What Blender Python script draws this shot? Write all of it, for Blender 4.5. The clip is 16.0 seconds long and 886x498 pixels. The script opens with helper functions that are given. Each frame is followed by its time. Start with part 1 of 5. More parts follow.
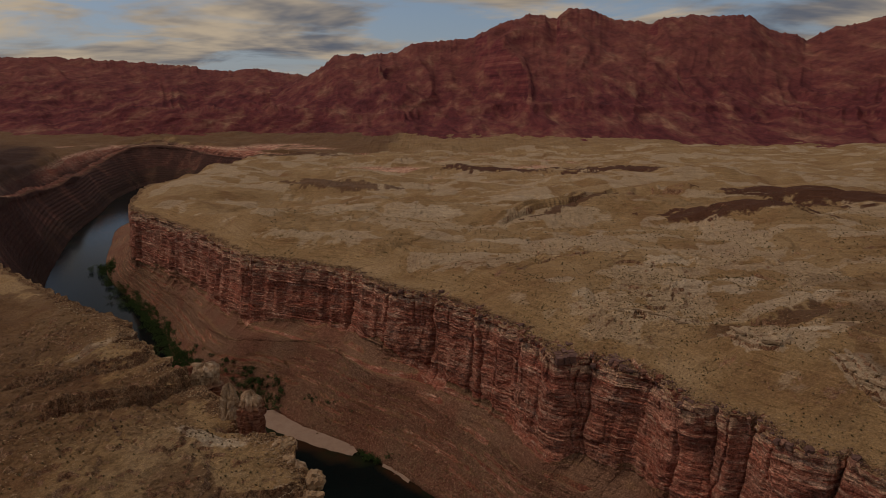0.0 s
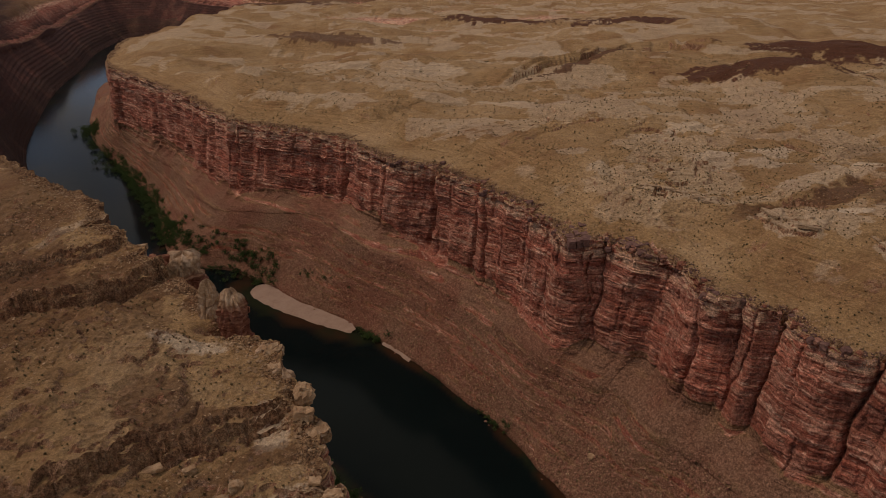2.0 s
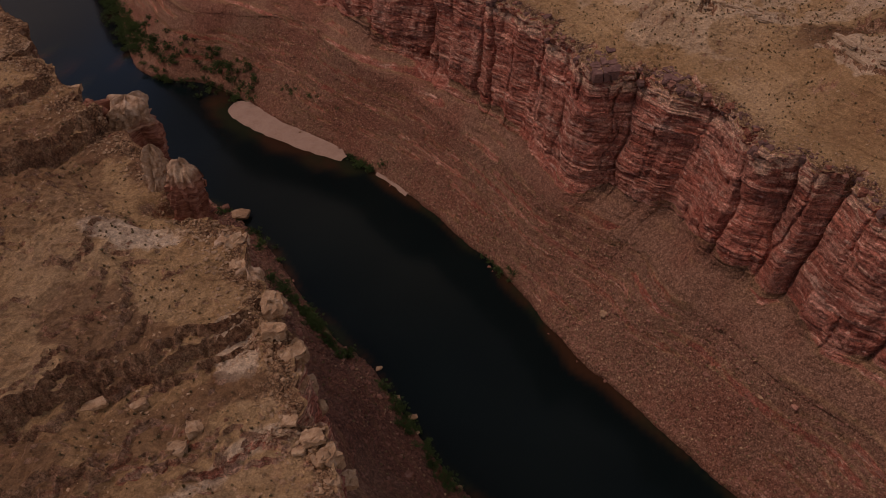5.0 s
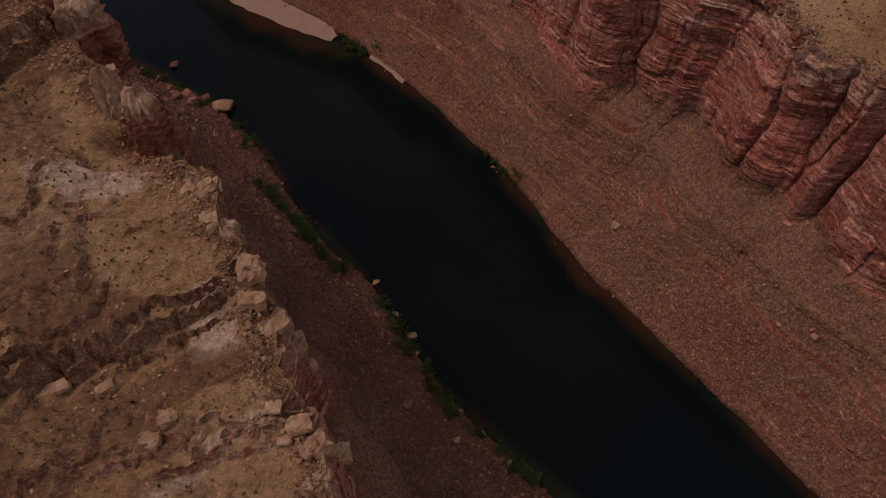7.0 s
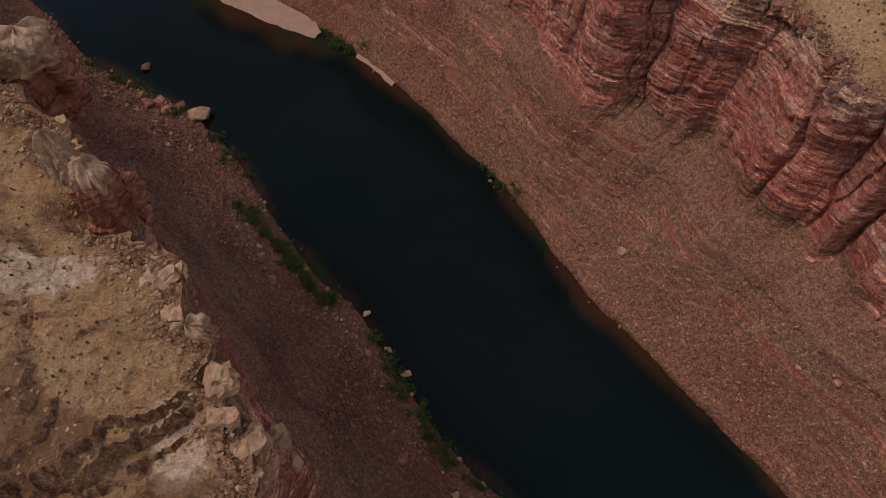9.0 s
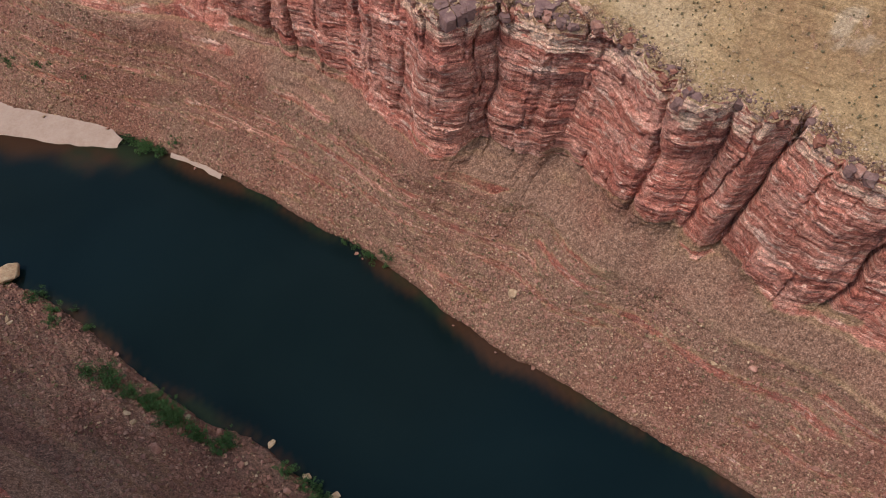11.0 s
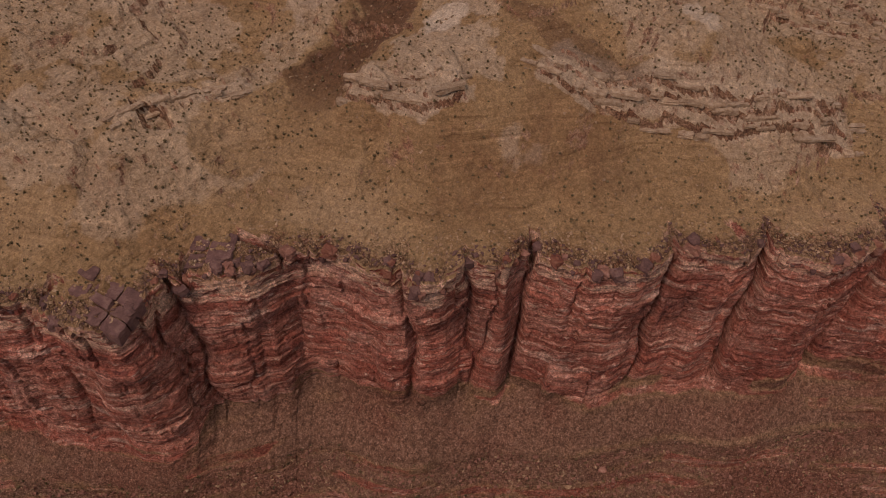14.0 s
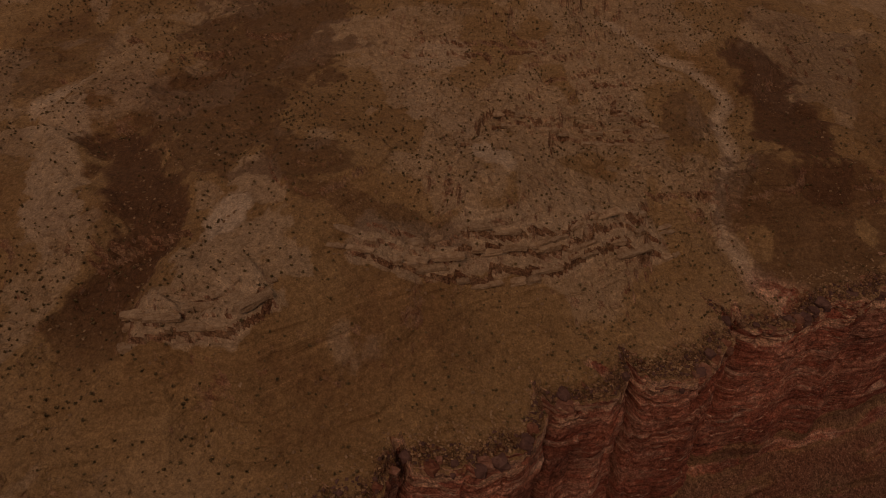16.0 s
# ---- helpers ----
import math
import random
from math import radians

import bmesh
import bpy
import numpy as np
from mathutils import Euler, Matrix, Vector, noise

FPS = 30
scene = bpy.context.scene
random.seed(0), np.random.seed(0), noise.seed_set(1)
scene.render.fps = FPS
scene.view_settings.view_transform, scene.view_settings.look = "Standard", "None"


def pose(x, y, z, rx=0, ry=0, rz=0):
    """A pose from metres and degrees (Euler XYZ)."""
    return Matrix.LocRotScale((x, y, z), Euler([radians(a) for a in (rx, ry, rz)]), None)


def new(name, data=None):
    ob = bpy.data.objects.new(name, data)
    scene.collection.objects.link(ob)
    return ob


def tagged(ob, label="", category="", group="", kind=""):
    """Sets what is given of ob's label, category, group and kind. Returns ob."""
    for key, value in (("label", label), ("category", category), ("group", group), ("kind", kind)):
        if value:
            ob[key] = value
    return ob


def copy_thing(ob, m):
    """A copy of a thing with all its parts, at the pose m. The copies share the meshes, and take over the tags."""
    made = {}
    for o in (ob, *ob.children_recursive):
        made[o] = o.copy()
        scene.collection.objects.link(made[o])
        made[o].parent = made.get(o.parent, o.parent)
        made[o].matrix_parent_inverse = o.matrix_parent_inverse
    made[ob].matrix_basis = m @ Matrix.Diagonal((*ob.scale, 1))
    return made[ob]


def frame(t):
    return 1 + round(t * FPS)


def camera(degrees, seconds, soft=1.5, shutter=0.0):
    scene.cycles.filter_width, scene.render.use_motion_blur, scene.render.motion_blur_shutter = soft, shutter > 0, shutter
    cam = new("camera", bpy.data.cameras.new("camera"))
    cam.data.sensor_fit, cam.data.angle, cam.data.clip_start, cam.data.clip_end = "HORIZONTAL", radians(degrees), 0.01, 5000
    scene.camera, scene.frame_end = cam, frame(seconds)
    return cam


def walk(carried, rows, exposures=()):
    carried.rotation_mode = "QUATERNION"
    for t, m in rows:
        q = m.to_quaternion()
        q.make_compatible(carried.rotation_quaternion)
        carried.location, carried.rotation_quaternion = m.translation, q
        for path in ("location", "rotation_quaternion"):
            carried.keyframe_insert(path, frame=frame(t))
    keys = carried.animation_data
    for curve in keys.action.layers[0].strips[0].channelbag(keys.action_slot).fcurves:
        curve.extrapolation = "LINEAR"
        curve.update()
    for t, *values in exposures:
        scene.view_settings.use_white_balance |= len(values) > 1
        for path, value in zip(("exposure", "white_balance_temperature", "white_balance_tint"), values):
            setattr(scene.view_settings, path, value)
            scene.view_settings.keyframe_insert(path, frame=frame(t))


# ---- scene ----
cam = camera(64.3, 16.0, soft=0.75)
METRES, EYE, TILT, LEAN, TURN = 250.0, 218.5, -12.1, 0.0, 0.0
ROWS = [
    (0.0, 0.0, 0.0, 0.0, -0.0, 0.0, -0.0),
    (0.5, -0.0005, 0.0327, 0.0072, 0.03, -2.89, 0.0),
    (1.0, -0.0014, 0.0655, 0.0145, 0.04, -5.81, 0.01),
    (1.5, -0.0023, 0.0982, 0.0216, 0.03, -8.73, 0.01),
    (2.0, -0.0027, 0.1308, 0.0288, 0.03, -11.68, -0.0),
    (2.5, -0.0034, 0.1632, 0.0356, 0.0, -14.62, -0.02),
    (3.0, -0.0036, 0.1951, 0.0427, 0.0, -17.57, -0.02),
    (3.5, -0.0039, 0.2274, 0.0494, -0.01, -20.52, -0.04),
    (4.0, -0.0037, 0.2587, 0.056, -0.0, -23.45, -0.04),
    (4.5, -0.0034, 0.2895, 0.0624, 0.0, -26.34, -0.04),
    (5.0, -0.0031, 0.3192, 0.0689, 0.04, -29.2, -0.05),
    (7.5, -0.0034, 0.4642, 0.1008, 0.09, -43.36, -0.08),
    (8.0, -0.0042, 0.4942, 0.1076, 0.07, -44.53, -0.11),
    (10.5, -0.0066, 0.6446, 0.1409, -12.59, -44.65, 2.58),
    (11.0, -0.0038, 0.6753, 0.148, -20.53, -45.16, 4.32),
    (11.5, 0.0029, 0.7048, 0.1542, -26.15, -45.61, 5.53),
    (12.0, 0.0111, 0.7334, 0.1608, -32.57, -46.36, 6.78),
    (12.5, 0.0238, 0.7593, 0.1655, -37.88, -45.22, 7.8),
    (13.0, 0.0376, 0.7855, 0.1713, -42.4, -43.81, 8.52),
    (13.5, 0.0547, 0.8102, 0.1768, -50.57, -43.14, 9.65),
    (14.0, 0.0759, 0.8344, 0.1818, -58.17, -42.53, 10.51),
    (14.5, 0.1001, 0.8529, 0.1863, -66.34, -42.07, 11.33),
    (15.0, 0.1282, 0.8697, 0.1911, -72.64, -41.52, 11.73),
    (15.5, 0.152, 0.8864, 0.1927, -79.78, -40.67, 12.02),
    (16.0, 0.1801, 0.9001, 0.1962, -80.24, -38.64, 11.96),
]
walk(cam, [(t, pose(0, 0, EYE, TILT, LEAN, TURN) @ pose(METRES * x, METRES * y, METRES * z, 90 + pitch, roll, yaw)) for t, x, y, z, yaw, pitch, roll in ROWS],
     [(0.0, -0.85, 6800, 24), (2.0, -0.42, 6800, 28), (5.0, -0.45, 6800, 46), (8.0, -0.45, 6600, 46), (9.2, 0.3, 6100, 30), (10.4, 0.92, 5500, 18), (11.5, 1.35, 5150, 13), (12.2, 1.08, 5400, 21), (13.0, 0.52, 5800, 31), (14.0, -0.15, 6600, 39), (15.0, -0.88, 8100, 44), (16.0, -1.73, 9600, 52)])

# ---- sky and sun: a thin broken overcast towards evening ----
SUN_EL, SUN_AZ = 56.0, -80.0
world = bpy.data.worlds.new("world")
scene.world = world
world.use_nodes = True


class Tree:
    """Short hand for shader nodes."""

    def __init__(self, tree):
        self.t = tree
        tree.nodes.clear()

    def n(self, kind, props=None, **links):
        node = self.t.nodes.new(kind)
        for key, value in (props or {}).items():
            setattr(node, key, value)
        for key, value in links.items():
            if key[0] == "i" and key[1:].isdigit():
                self.put(node.inputs[int(key[1:])], value)
            else:
                self.put(node.inputs[key.replace("_", " ")], value)
        return node

    def put(self, socket, value):
        if hasattr(value, "is_output"):
            self.t.links.new(value, socket)
        elif hasattr(value, "outputs"):
            self.t.links.new(value.outputs[0], socket)
        else:
            socket.default_value = value

    def math(self, op, a, b=0.0, c=0.0, clamp=False):
        return self.n("ShaderNodeMath", {"operation": op, "use_clamp": clamp}, i0=a, i1=b, i2=c).outputs[0]

    def mix(self, fac, a, b, blend="MIX"):
        m = self.n("ShaderNodeMix", {"data_type": "RGBA", "blend_type": blend})
        self.put(m.inputs[0], fac), self.put(m.inputs[6], a), self.put(m.inputs[7], b)
        return m.outputs[2]

    def ramp(self, fac, stops, interp="LINEAR"):
        r = self.n("ShaderNodeValToRGB")
        r.color_ramp.interpolation = interp
        while len(r.color_ramp.elements) < len(stops):
            r.color_ramp.elements.new(0.5)
        for e, (p, c) in zip(r.color_ramp.elements, stops):
            e.position, e.color = p, (*c, 1) if len(c) == 3 else c
        self.put(r.inputs[0], fac)
        return r.outputs[0]

    def step(self, x, a, b):
        return self.n("ShaderNodeMapRange", {"interpolation_type": "SMOOTHSTEP"}, Value=x, From_Min=a, From_Max=b).outputs[0]

    def noise(self, vec, scale, detail=4.0, rough=0.55, warp=0.0):
        return self.n("ShaderNodeTexNoise", Vector=vec, Scale=scale, Detail=detail, Roughness=rough, Distortion=warp).outputs[0]

    def scaled(self, vec, s):
        return self.n("ShaderNodeMapping", Vector=vec, Scale=s).outputs[0]


w = Tree(world.node_tree)
sky = w.n("ShaderNodeTexSky", {"sky_type": "NISHITA", "sun_disc": False, "sun_elevation": radians(SUN_EL), "sun_rotation": radians(SUN_AZ)})
direction = w.n("ShaderNodeTexCoord").outputs["Generated"]
xyz = w.n("ShaderNodeSeparateXYZ", Vector=direction)
flat = w.math("ADD", w.math("MAXIMUM", xyz.outputs[2], 0.0), 0.16)
plane = w.n("ShaderNodeCombineXYZ", X=w.math("DIVIDE", xyz.outputs[0], flat), Y=w.math("DIVIDE", xyz.outputs[1], flat), Z=0.0)
drift = w.scaled(plane, (0.9, 1.25, 1.0))
cover = w.noise(drift, 1.15, 7.0, 0.55, 0.6)
glow = w.noise(drift, 0.62, 5.0, 0.6, 0.3)
cloud = w.mix(w.step(glow, 0.40, 0.60), (0.24, 0.30, 0.36, 1), (1.05, 0.94, 0.66, 1))
blue = w.mix(1.0, w.mix(1.0, sky.outputs[0], (0.10, 0.10, 0.10, 1), "MULTIPLY"), (0.12, 0.25, 0.36, 1), "ADD")
both = w.mix(w.step(cover, 0.38, 0.55), blue, cloud)
w.n("ShaderNodeOutputWorld", Surface=w.n("ShaderNodeBackground", Color=both, Strength=0.70))

sun = new("sun", bpy.data.lights.new("sun", "SUN"))
sun.data.energy, sun.data.angle, sun.data.color = 1.35, radians(15), (1.0, 0.88, 0.74)
sun.matrix_world = pose(0, 0, 600, 90 - SUN_EL, 0, -(SUN_AZ + 180))


# ---- materials ----
def material(name):
    m = bpy.data.materials.new(name)
    m.use_nodes = True
    return m, Tree(m.node_tree)


def finish(t, colour, rough, bump=None, strength=0.5, distance=0.1, spec=0.2):
    links = dict(Base_Color=colour, Roughness=rough)
    b = t.n("ShaderNodeBsdfPrincipled", **links)
    b.inputs["Specular IOR Level"].default_value = spec
    if bump is not None:
        t.put(b.inputs["Normal"], t.n("ShaderNodeBump", Strength=strength, Distance=distance, Height=bump).outputs[0])
    t.n("ShaderNodeOutputMaterial", Surface=b)


def terrain_material():
    m, t = material("canyon_rock_and_soil")
    geo = t.n("ShaderNodeNewGeometry")
    pos = geo.outputs["Position"]
    up = t.n("ShaderNodeSeparateXYZ", Vector=geo.outputs["Normal"]).outputs[2]
    high = t.n("ShaderNodeSeparateXYZ", Vector=pos).outputs[2]
    talus = t.n("ShaderNodeAttribute", {"attribute_name": "talus"}).outputs["Fac"]
    pale = t.n("ShaderNodeAttribute", {"attribute_name": "pale"}).outputs["Fac"]
    dark = t.n("ShaderNodeAttribute", {"attribute_name": "dark"}).outputs["Fac"]
    flag = t.n("ShaderNodeAttribute", {"attribute_name": "flag"}).outputs["Fac"]
    shade = t.n("ShaderNodeAttribute", {"attribute_name": "shade_and_rubble"}).outputs["Fac"]
    # rock: thin beds, broad colour bands, desert varnish
    bent = t.n("ShaderNodeVectorMath", {"operation": "ADD"}, i0=pos, i1=t.n("ShaderNodeVectorMath", {"operation": "SCALE"}, i0=t.n("ShaderNodeTexNoise", Vector=pos, Scale=0.035, Detail=3.0).outputs[1], Scale=1.8).outputs[0]).outputs[0]
    beds = t.noise(t.scaled(bent, (0.035, 0.035, 0.75)), 1.0, 8.0, 0.72, 0.2)
    bands = t.noise(t.scaled(bent, (0.010, 0.010, 0.11)), 1.0, 4.0, 0.55, 0.2)
    rock = t.ramp(beds, [(0.30, (0.13, 0.042, 0.030)), (0.41, (0.26, 0.088, 0.054)), (0.50, (0.345, 0.142, 0.092)), (0.57, (0.43, 0.215, 0.145)), (0.66, (0.64, 0.42, 0.29))])
    rock = t.mix(t.step(bands, 0.38, 0.62), rock, t.mix(0.5, rock, (0.29, 0.084, 0.054, 1)))
    rock = t.mix(t.math("MULTIPLY", t.step(t.noise(bent, 0.11, 7.0, 0.68), 0.48, 0.66), 0.62), rock, t.mix(0.7, rock, (0.46, 0.27, 0.19, 1)))
    rock = t.mix(t.math("MULTIPLY", t.step(t.noise(t.scaled(bent, (0.06, 0.06, 0.35)), 1.0, 5.0, 0.6), 0.58, 0.68), 0.75), rock, (0.52, 0.36, 0.26, 1))
    rock = t.mix(1.0, rock, t.ramp(t.noise(pos, 0.045, 4.0, 0.6), [(0.35, (0.72, 0.70, 0.70)), (0.65, (1.28, 1.28, 1.26))]), "MULTIPLY")
    # cream lenses in the beds just below the rim
    lens = t.math("MULTIPLY", t.step(t.math("ADD", high, t.math("MULTIPLY", bands, 7.0)), 92.0, 94.5), t.step(t.noise(t.scaled(bent, (0.16, 0.16, 0.55)), 1.0, 5.0, 0.6), 0.45, 0.53))
    rock = t.mix(t.math("MULTIPLY", lens, 0.85), rock, (0.60, 0.40, 0.26, 1))
    fleck = t.step(t.noise(t.scaled(bent, (0.22, 0.22, 0.9)), 1.0, 5.0, 0.65), 0.60, 0.66)
    rock = t.mix(t.math("MULTIPLY", fleck, 0.7), rock, (0.58, 0.41, 0.29, 1))
    soot = t.step(t.noise(t.scaled(bent, (0.13, 0.13, 0.7)), 1.0, 4.0, 0.6), 0.40, 0.34)
    rock = t.mix(t.math("MULTIPLY", soot, 0.6), rock, (0.10, 0.042, 0.036, 1))
    streak = t.step(t.noise(t.scaled(pos, (0.30, 0.30, 0.02)), 1.0, 5.0, 0.65), 0.55, 0.72)
    rock = t.mix(t.math("MULTIPLY", streak, 0.28), rock, (0.075, 0.032, 0.027, 1))
    rock = t.mix(1.0, rock, (1.12, 1.06, 1.04, 1), "MULTIPLY")
    # soil: tan grit, reddish washes, pale crusts
    broad = t.noise(pos, 0.018, 6.0, 0.62, 0.5)
    mid = t.noise(pos, 0.16, 8.0, 0.72, 0.3)
    fine = t.noise(pos, 1.1, 6.0, 0.75)
    soil = t.ramp(broad, [(0.30, (0.25, 0.134, 0.060)), (0.42, (0.31, 0.186, 0.083)), (0.52, (0.345, 0.217, 0.100)), (0.66, (0.39, 0.256, 0.130))])
    soil = t.mix(t.math("MULTIPLY", t.step(t.math("ADD", pale, t.math("MULTIPLY", t.math("SUBTRACT", mid, 0.5), 0.8)), 0.20, 0.38), t.math("ADD", t.math("MULTIPLY", pale, 0.68), 0.04), clamp=True), soil, (0.58, 0.455, 0.31, 1))
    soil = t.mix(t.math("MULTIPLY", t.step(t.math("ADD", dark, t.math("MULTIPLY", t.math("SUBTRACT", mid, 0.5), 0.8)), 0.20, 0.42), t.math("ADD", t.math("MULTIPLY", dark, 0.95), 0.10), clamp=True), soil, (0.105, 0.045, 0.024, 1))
    grit = t.math("ADD", t.math("MULTIPLY", mid, 0.5), t.math("MULTIPLY", fine, 0.5))
    soil = t.mix(1.0, soil, t.ramp(grit, [(0.34, (0.62, 0.59, 0.56)), (0.45, (0.93, 0.92, 0.91)), (0.55, (1.05, 1.05, 1.05)), (0.66, (1.32, 1.32, 1.30))]), "MULTIPLY")
    # thin beds crop out along the slopes of the plateau
    crop = t.noise(t.scaled(bent, (0.03, 0.03, 1.7)), 1.0, 6.0, 0.65, 0.3)
    soil = t.mix(t.step(up, 0.985, 0.93), soil, t.mix(1.0, soil, t.ramp(crop, [(0.34, (0.70, 0.66, 0.62)), (0.44, (0.97, 0.96, 0.95)), (0.56, (1.02, 1.02, 1.02)), (0.66, (1.28, 1.28, 1.28))]), "MULTIPLY"))
    stones = t.noise(pos, 1.6, 6.0, 0.8)
    debris = t.ramp(stones, [(0.34, (0.036, 0.018, 0.013)), (0.46, (0.160, 0.082, 0.053)), (0.54, (0.230, 0.126, 0.083)), (0.64, (0.48, 0.345, 0.25))])
    debris = t.mix(t.math("MULTIPLY", t.step(t.noise(pos, 0.03, 5.0, 0.6), 0.42, 0.62), 0.75), t.mix(0.45, debris, (0.30, 0.20, 0.125, 1)), t.mix(0.45, debris, (0.26, 0.10, 0.062, 1)))
    debris = t.mix(1.0, debris, (0.96, 0.84, 0.79, 1), "MULTIPLY")
    slope = t.step(t.math("ADD", up, t.math("MULTIPLY", t.math("SUBTRACT", mid, 0.5), 0.5)), 0.52, 0.76)
    flatland = t.mix(talus, soil, debris)
    slope = t.math("MULTIPLY", slope, t.step(t.math("ADD", high, t.math("MULTIPLY", mid, 6.0)), 96.0, 100.5))
    colour = t.mix(t.math("MAXIMUM", slope, t.step(t.math("ADD", talus, t.math("MULTIPLY", t.math("SUBTRACT", mid, 0.5), 0.7)), 0.36, 0.62)), rock, flatland)
    # the rim beds are paler and browner than the wall below
    cap = t.math("MULTIPLY", t.step(t.math("ADD", high, t.math("MULTIPLY", mid, 8.0)), 101.0, 106.5), 0.9)
    ledge = t.ramp(grit, [(0.36, (0.075, 0.034, 0.019)), (0.46, (0.19, 0.098, 0.050)), (0.56, (0.29, 0.175, 0.092)), (0.68, (0.50, 0.36, 0.22))])
    colour = t.mix(t.math("MULTIPLY", cap, t.math("SUBTRACT", 1.0, slope)), colour, ledge)
    cracks = t.n("ShaderNodeTexVoronoi", {"feature": "DISTANCE_TO_EDGE"}, Vector=bent, Scale=0.75).outputs[0]
    flags = t.mix(1.0, ledge, t.ramp(cracks, [(0.02, (0.30, 0.27, 0.25)), (0.09, (0.95, 0.95, 0.95)), (1.0, (1.15, 1.12, 1.10))]), "MULTIPLY")
    colour = t.mix(t.math("MULTIPLY", flag, 0.8), colour, flags)
    # painted shade of the upstream west wall, and the west talus's own dark rubble
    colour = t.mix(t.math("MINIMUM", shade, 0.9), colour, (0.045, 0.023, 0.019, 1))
    wet = t.step(t.math("ADD", high, t.math("MULTIPLY", mid, 1.6)), 1.9, 0.9)
    colour = t.mix(t.math("MULTIPLY", wet, 0.6), colour, (0.10, 0.045, 0.028, 1))
    coarse = t.math("SUBTRACT", 1.0, t.math("MULTIPLY", t.math("MULTIPLY", slope, t.math("SUBTRACT", 1.0, flag)), 0.5))
    speckle = t.mix(1.0, t.ramp(t.noise(pos, 2.3, 4.0, 0.8), [(0.36, (0.46, 0.44, 0.42)), (0.5, (1.0, 1.0, 1.0)), (0.64, (1.55, 1.55, 1.55))]),
                    t.ramp(t.noise(pos, 0.85, 3.0, 0.6), [(0.34, (0.66, 0.64, 0.62)), (0.5, (1.0, 1.0, 1.0)), (0.66, (1.30, 1.30, 1.30))]), "MULTIPLY")
    colour = t.mix(1.0, colour, t.mix(coarse, (1.0, 1.0, 1.0, 1), speckle), "MULTIPLY")
    bump = t.math("ADD", t.math("MULTIPLY", t.noise(t.scaled(pos, (0.7, 0.7, 2.2)), 1.0, 9.0, 0.72), 1.0), t.math("MULTIPLY", beds, 0.8))
    finish(t, colour, 0.92, bump, 1.0, 0.8, 0.12)
    return m


def water_material():
    m, t = material("river_water")
    pos = t.n("ShaderNodeNewGeometry").outputs["Position"]
    colour = t.ramp(t.noise(pos, 0.012, 4.0, 0.6, 0.5), [(0.35, (0.0032, 0.0068, 0.0068)), (0.65, (0.0046, 0.0090, 0.0086))])
    edge = t.n("ShaderNodeAttribute", {"attribute_name": "shallow"}).outputs["Fac"]
    colour = t.mix(t.math("MULTIPLY", edge, 0.8), colour, t.mix(t.step(t.noise(pos, 0.03, 3.0), 0.42, 0.6), (0.05, 0.022, 0.010, 1), (0.020, 0.024, 0.010, 1)))
    ripple = t.math("ADD", t.noise(t.scaled(pos, (1.0, 1.0, 1.0)), 0.5, 5.0, 0.6, 0.5), t.math("MULTIPLY", t.noise(pos, 0.05, 3.0), 1.5))
    finish(t, colour, 0.10, ripple, 0.10, 0.3, 0.05)
    return m


def range_material():
    m, t = material("far_red_sandstone")
    geo = t.n("ShaderNodeNewGeometry")
    pos = geo.outputs["Position"]
    up = t.n("ShaderNodeSeparateXYZ", Vector=geo.outputs["Normal"]).outputs[2]
    beds = t.noise(t.scaled(pos, (0.0012, 0.0012, 0.05)), 1.0, 6.0, 0.65, 0.2)
    rock = t.ramp(beds, [(0.3, (0.075, 0.020, 0.024)), (0.5, (0.16, 0.042, 0.042)), (0.62, (0.22, 0.068, 0.056)), (0.75, (0.34, 0.165, 0.12))])
    scree = t.ramp(t.noise(t.scaled(pos, (0.014, 0.0028, 0.016)), 1.0, 7.0, 0.65, 0.4), [(0.32, (0.085, 0.024, 0.026)), (0.47, (0.145, 0.040, 0.038)), (0.58, (0.20, 0.074, 0.054)), (0.70, (0.30, 0.155, 0.095))])
    tall = t.n("ShaderNodeSeparateXYZ", Vector=pos).outputs[2]
    scree = t.mix(t.math("MULTIPLY", t.step(t.math("ADD", tall, t.math("MULTIPLY", t.noise(pos, 0.004, 4.0, 0.6), 260.0)), 330.0, 520.0), 0.3), scree, (0.23, 0.088, 0.060, 1))
    colour = t.mix(t.step(up, 0.52, 0.78), rock, scree)
    grit = t.noise(pos, 0.018, 8.0, 0.75)
    colour = t.mix(1.0, colour, t.ramp(grit, [(0.3, (0.72, 0.70, 0.74)), (0.5, (1.18, 1.16, 1.2)), (0.7, (1.6, 1.55, 1.5))]), "MULTIPLY")
    finish(t, colour, 0.95, grit, 1.0, 9.0, 0.05)
    return m


def mottled(name, stops, scale, rough=0.9, bump=0.3, vary=0.35, spec=0.15):
    """A material of mottled colour that differs a little from piece to piece."""
    m, t = material(name)
    geo = t.n("ShaderNodeNewGeometry")
    pos = geo.outputs["Position"]
    spots = t.math("ADD", t.math("MULTIPLY", t.noise(pos, scale, 6.0, 0.7), 0.7), t.math("MULTIPLY", t.noise(pos, scale * 7, 4.0, 0.7), 0.3))
    colour = t.ramp(spots, stops)
    own = t.math("ADD", t.math("MULTIPLY", t.n("ShaderNodeObjectInfo").outputs["Random"], 0.5), t.math("MULTIPLY", geo.outputs["Random Per Island"], 0.5))
    colour = t.mix(1.0, colour, t.ramp(own, [(0.15, (1 - vary, 1 - vary, 1 - vary)), (0.85, (1 + vary, 1 + vary, 1 + vary))]), "MULTIPLY")
    finish(t, colour, rough, t.noise(pos, scale * 3, 8.0, 0.7), 0.8, bump, spec)
    return m


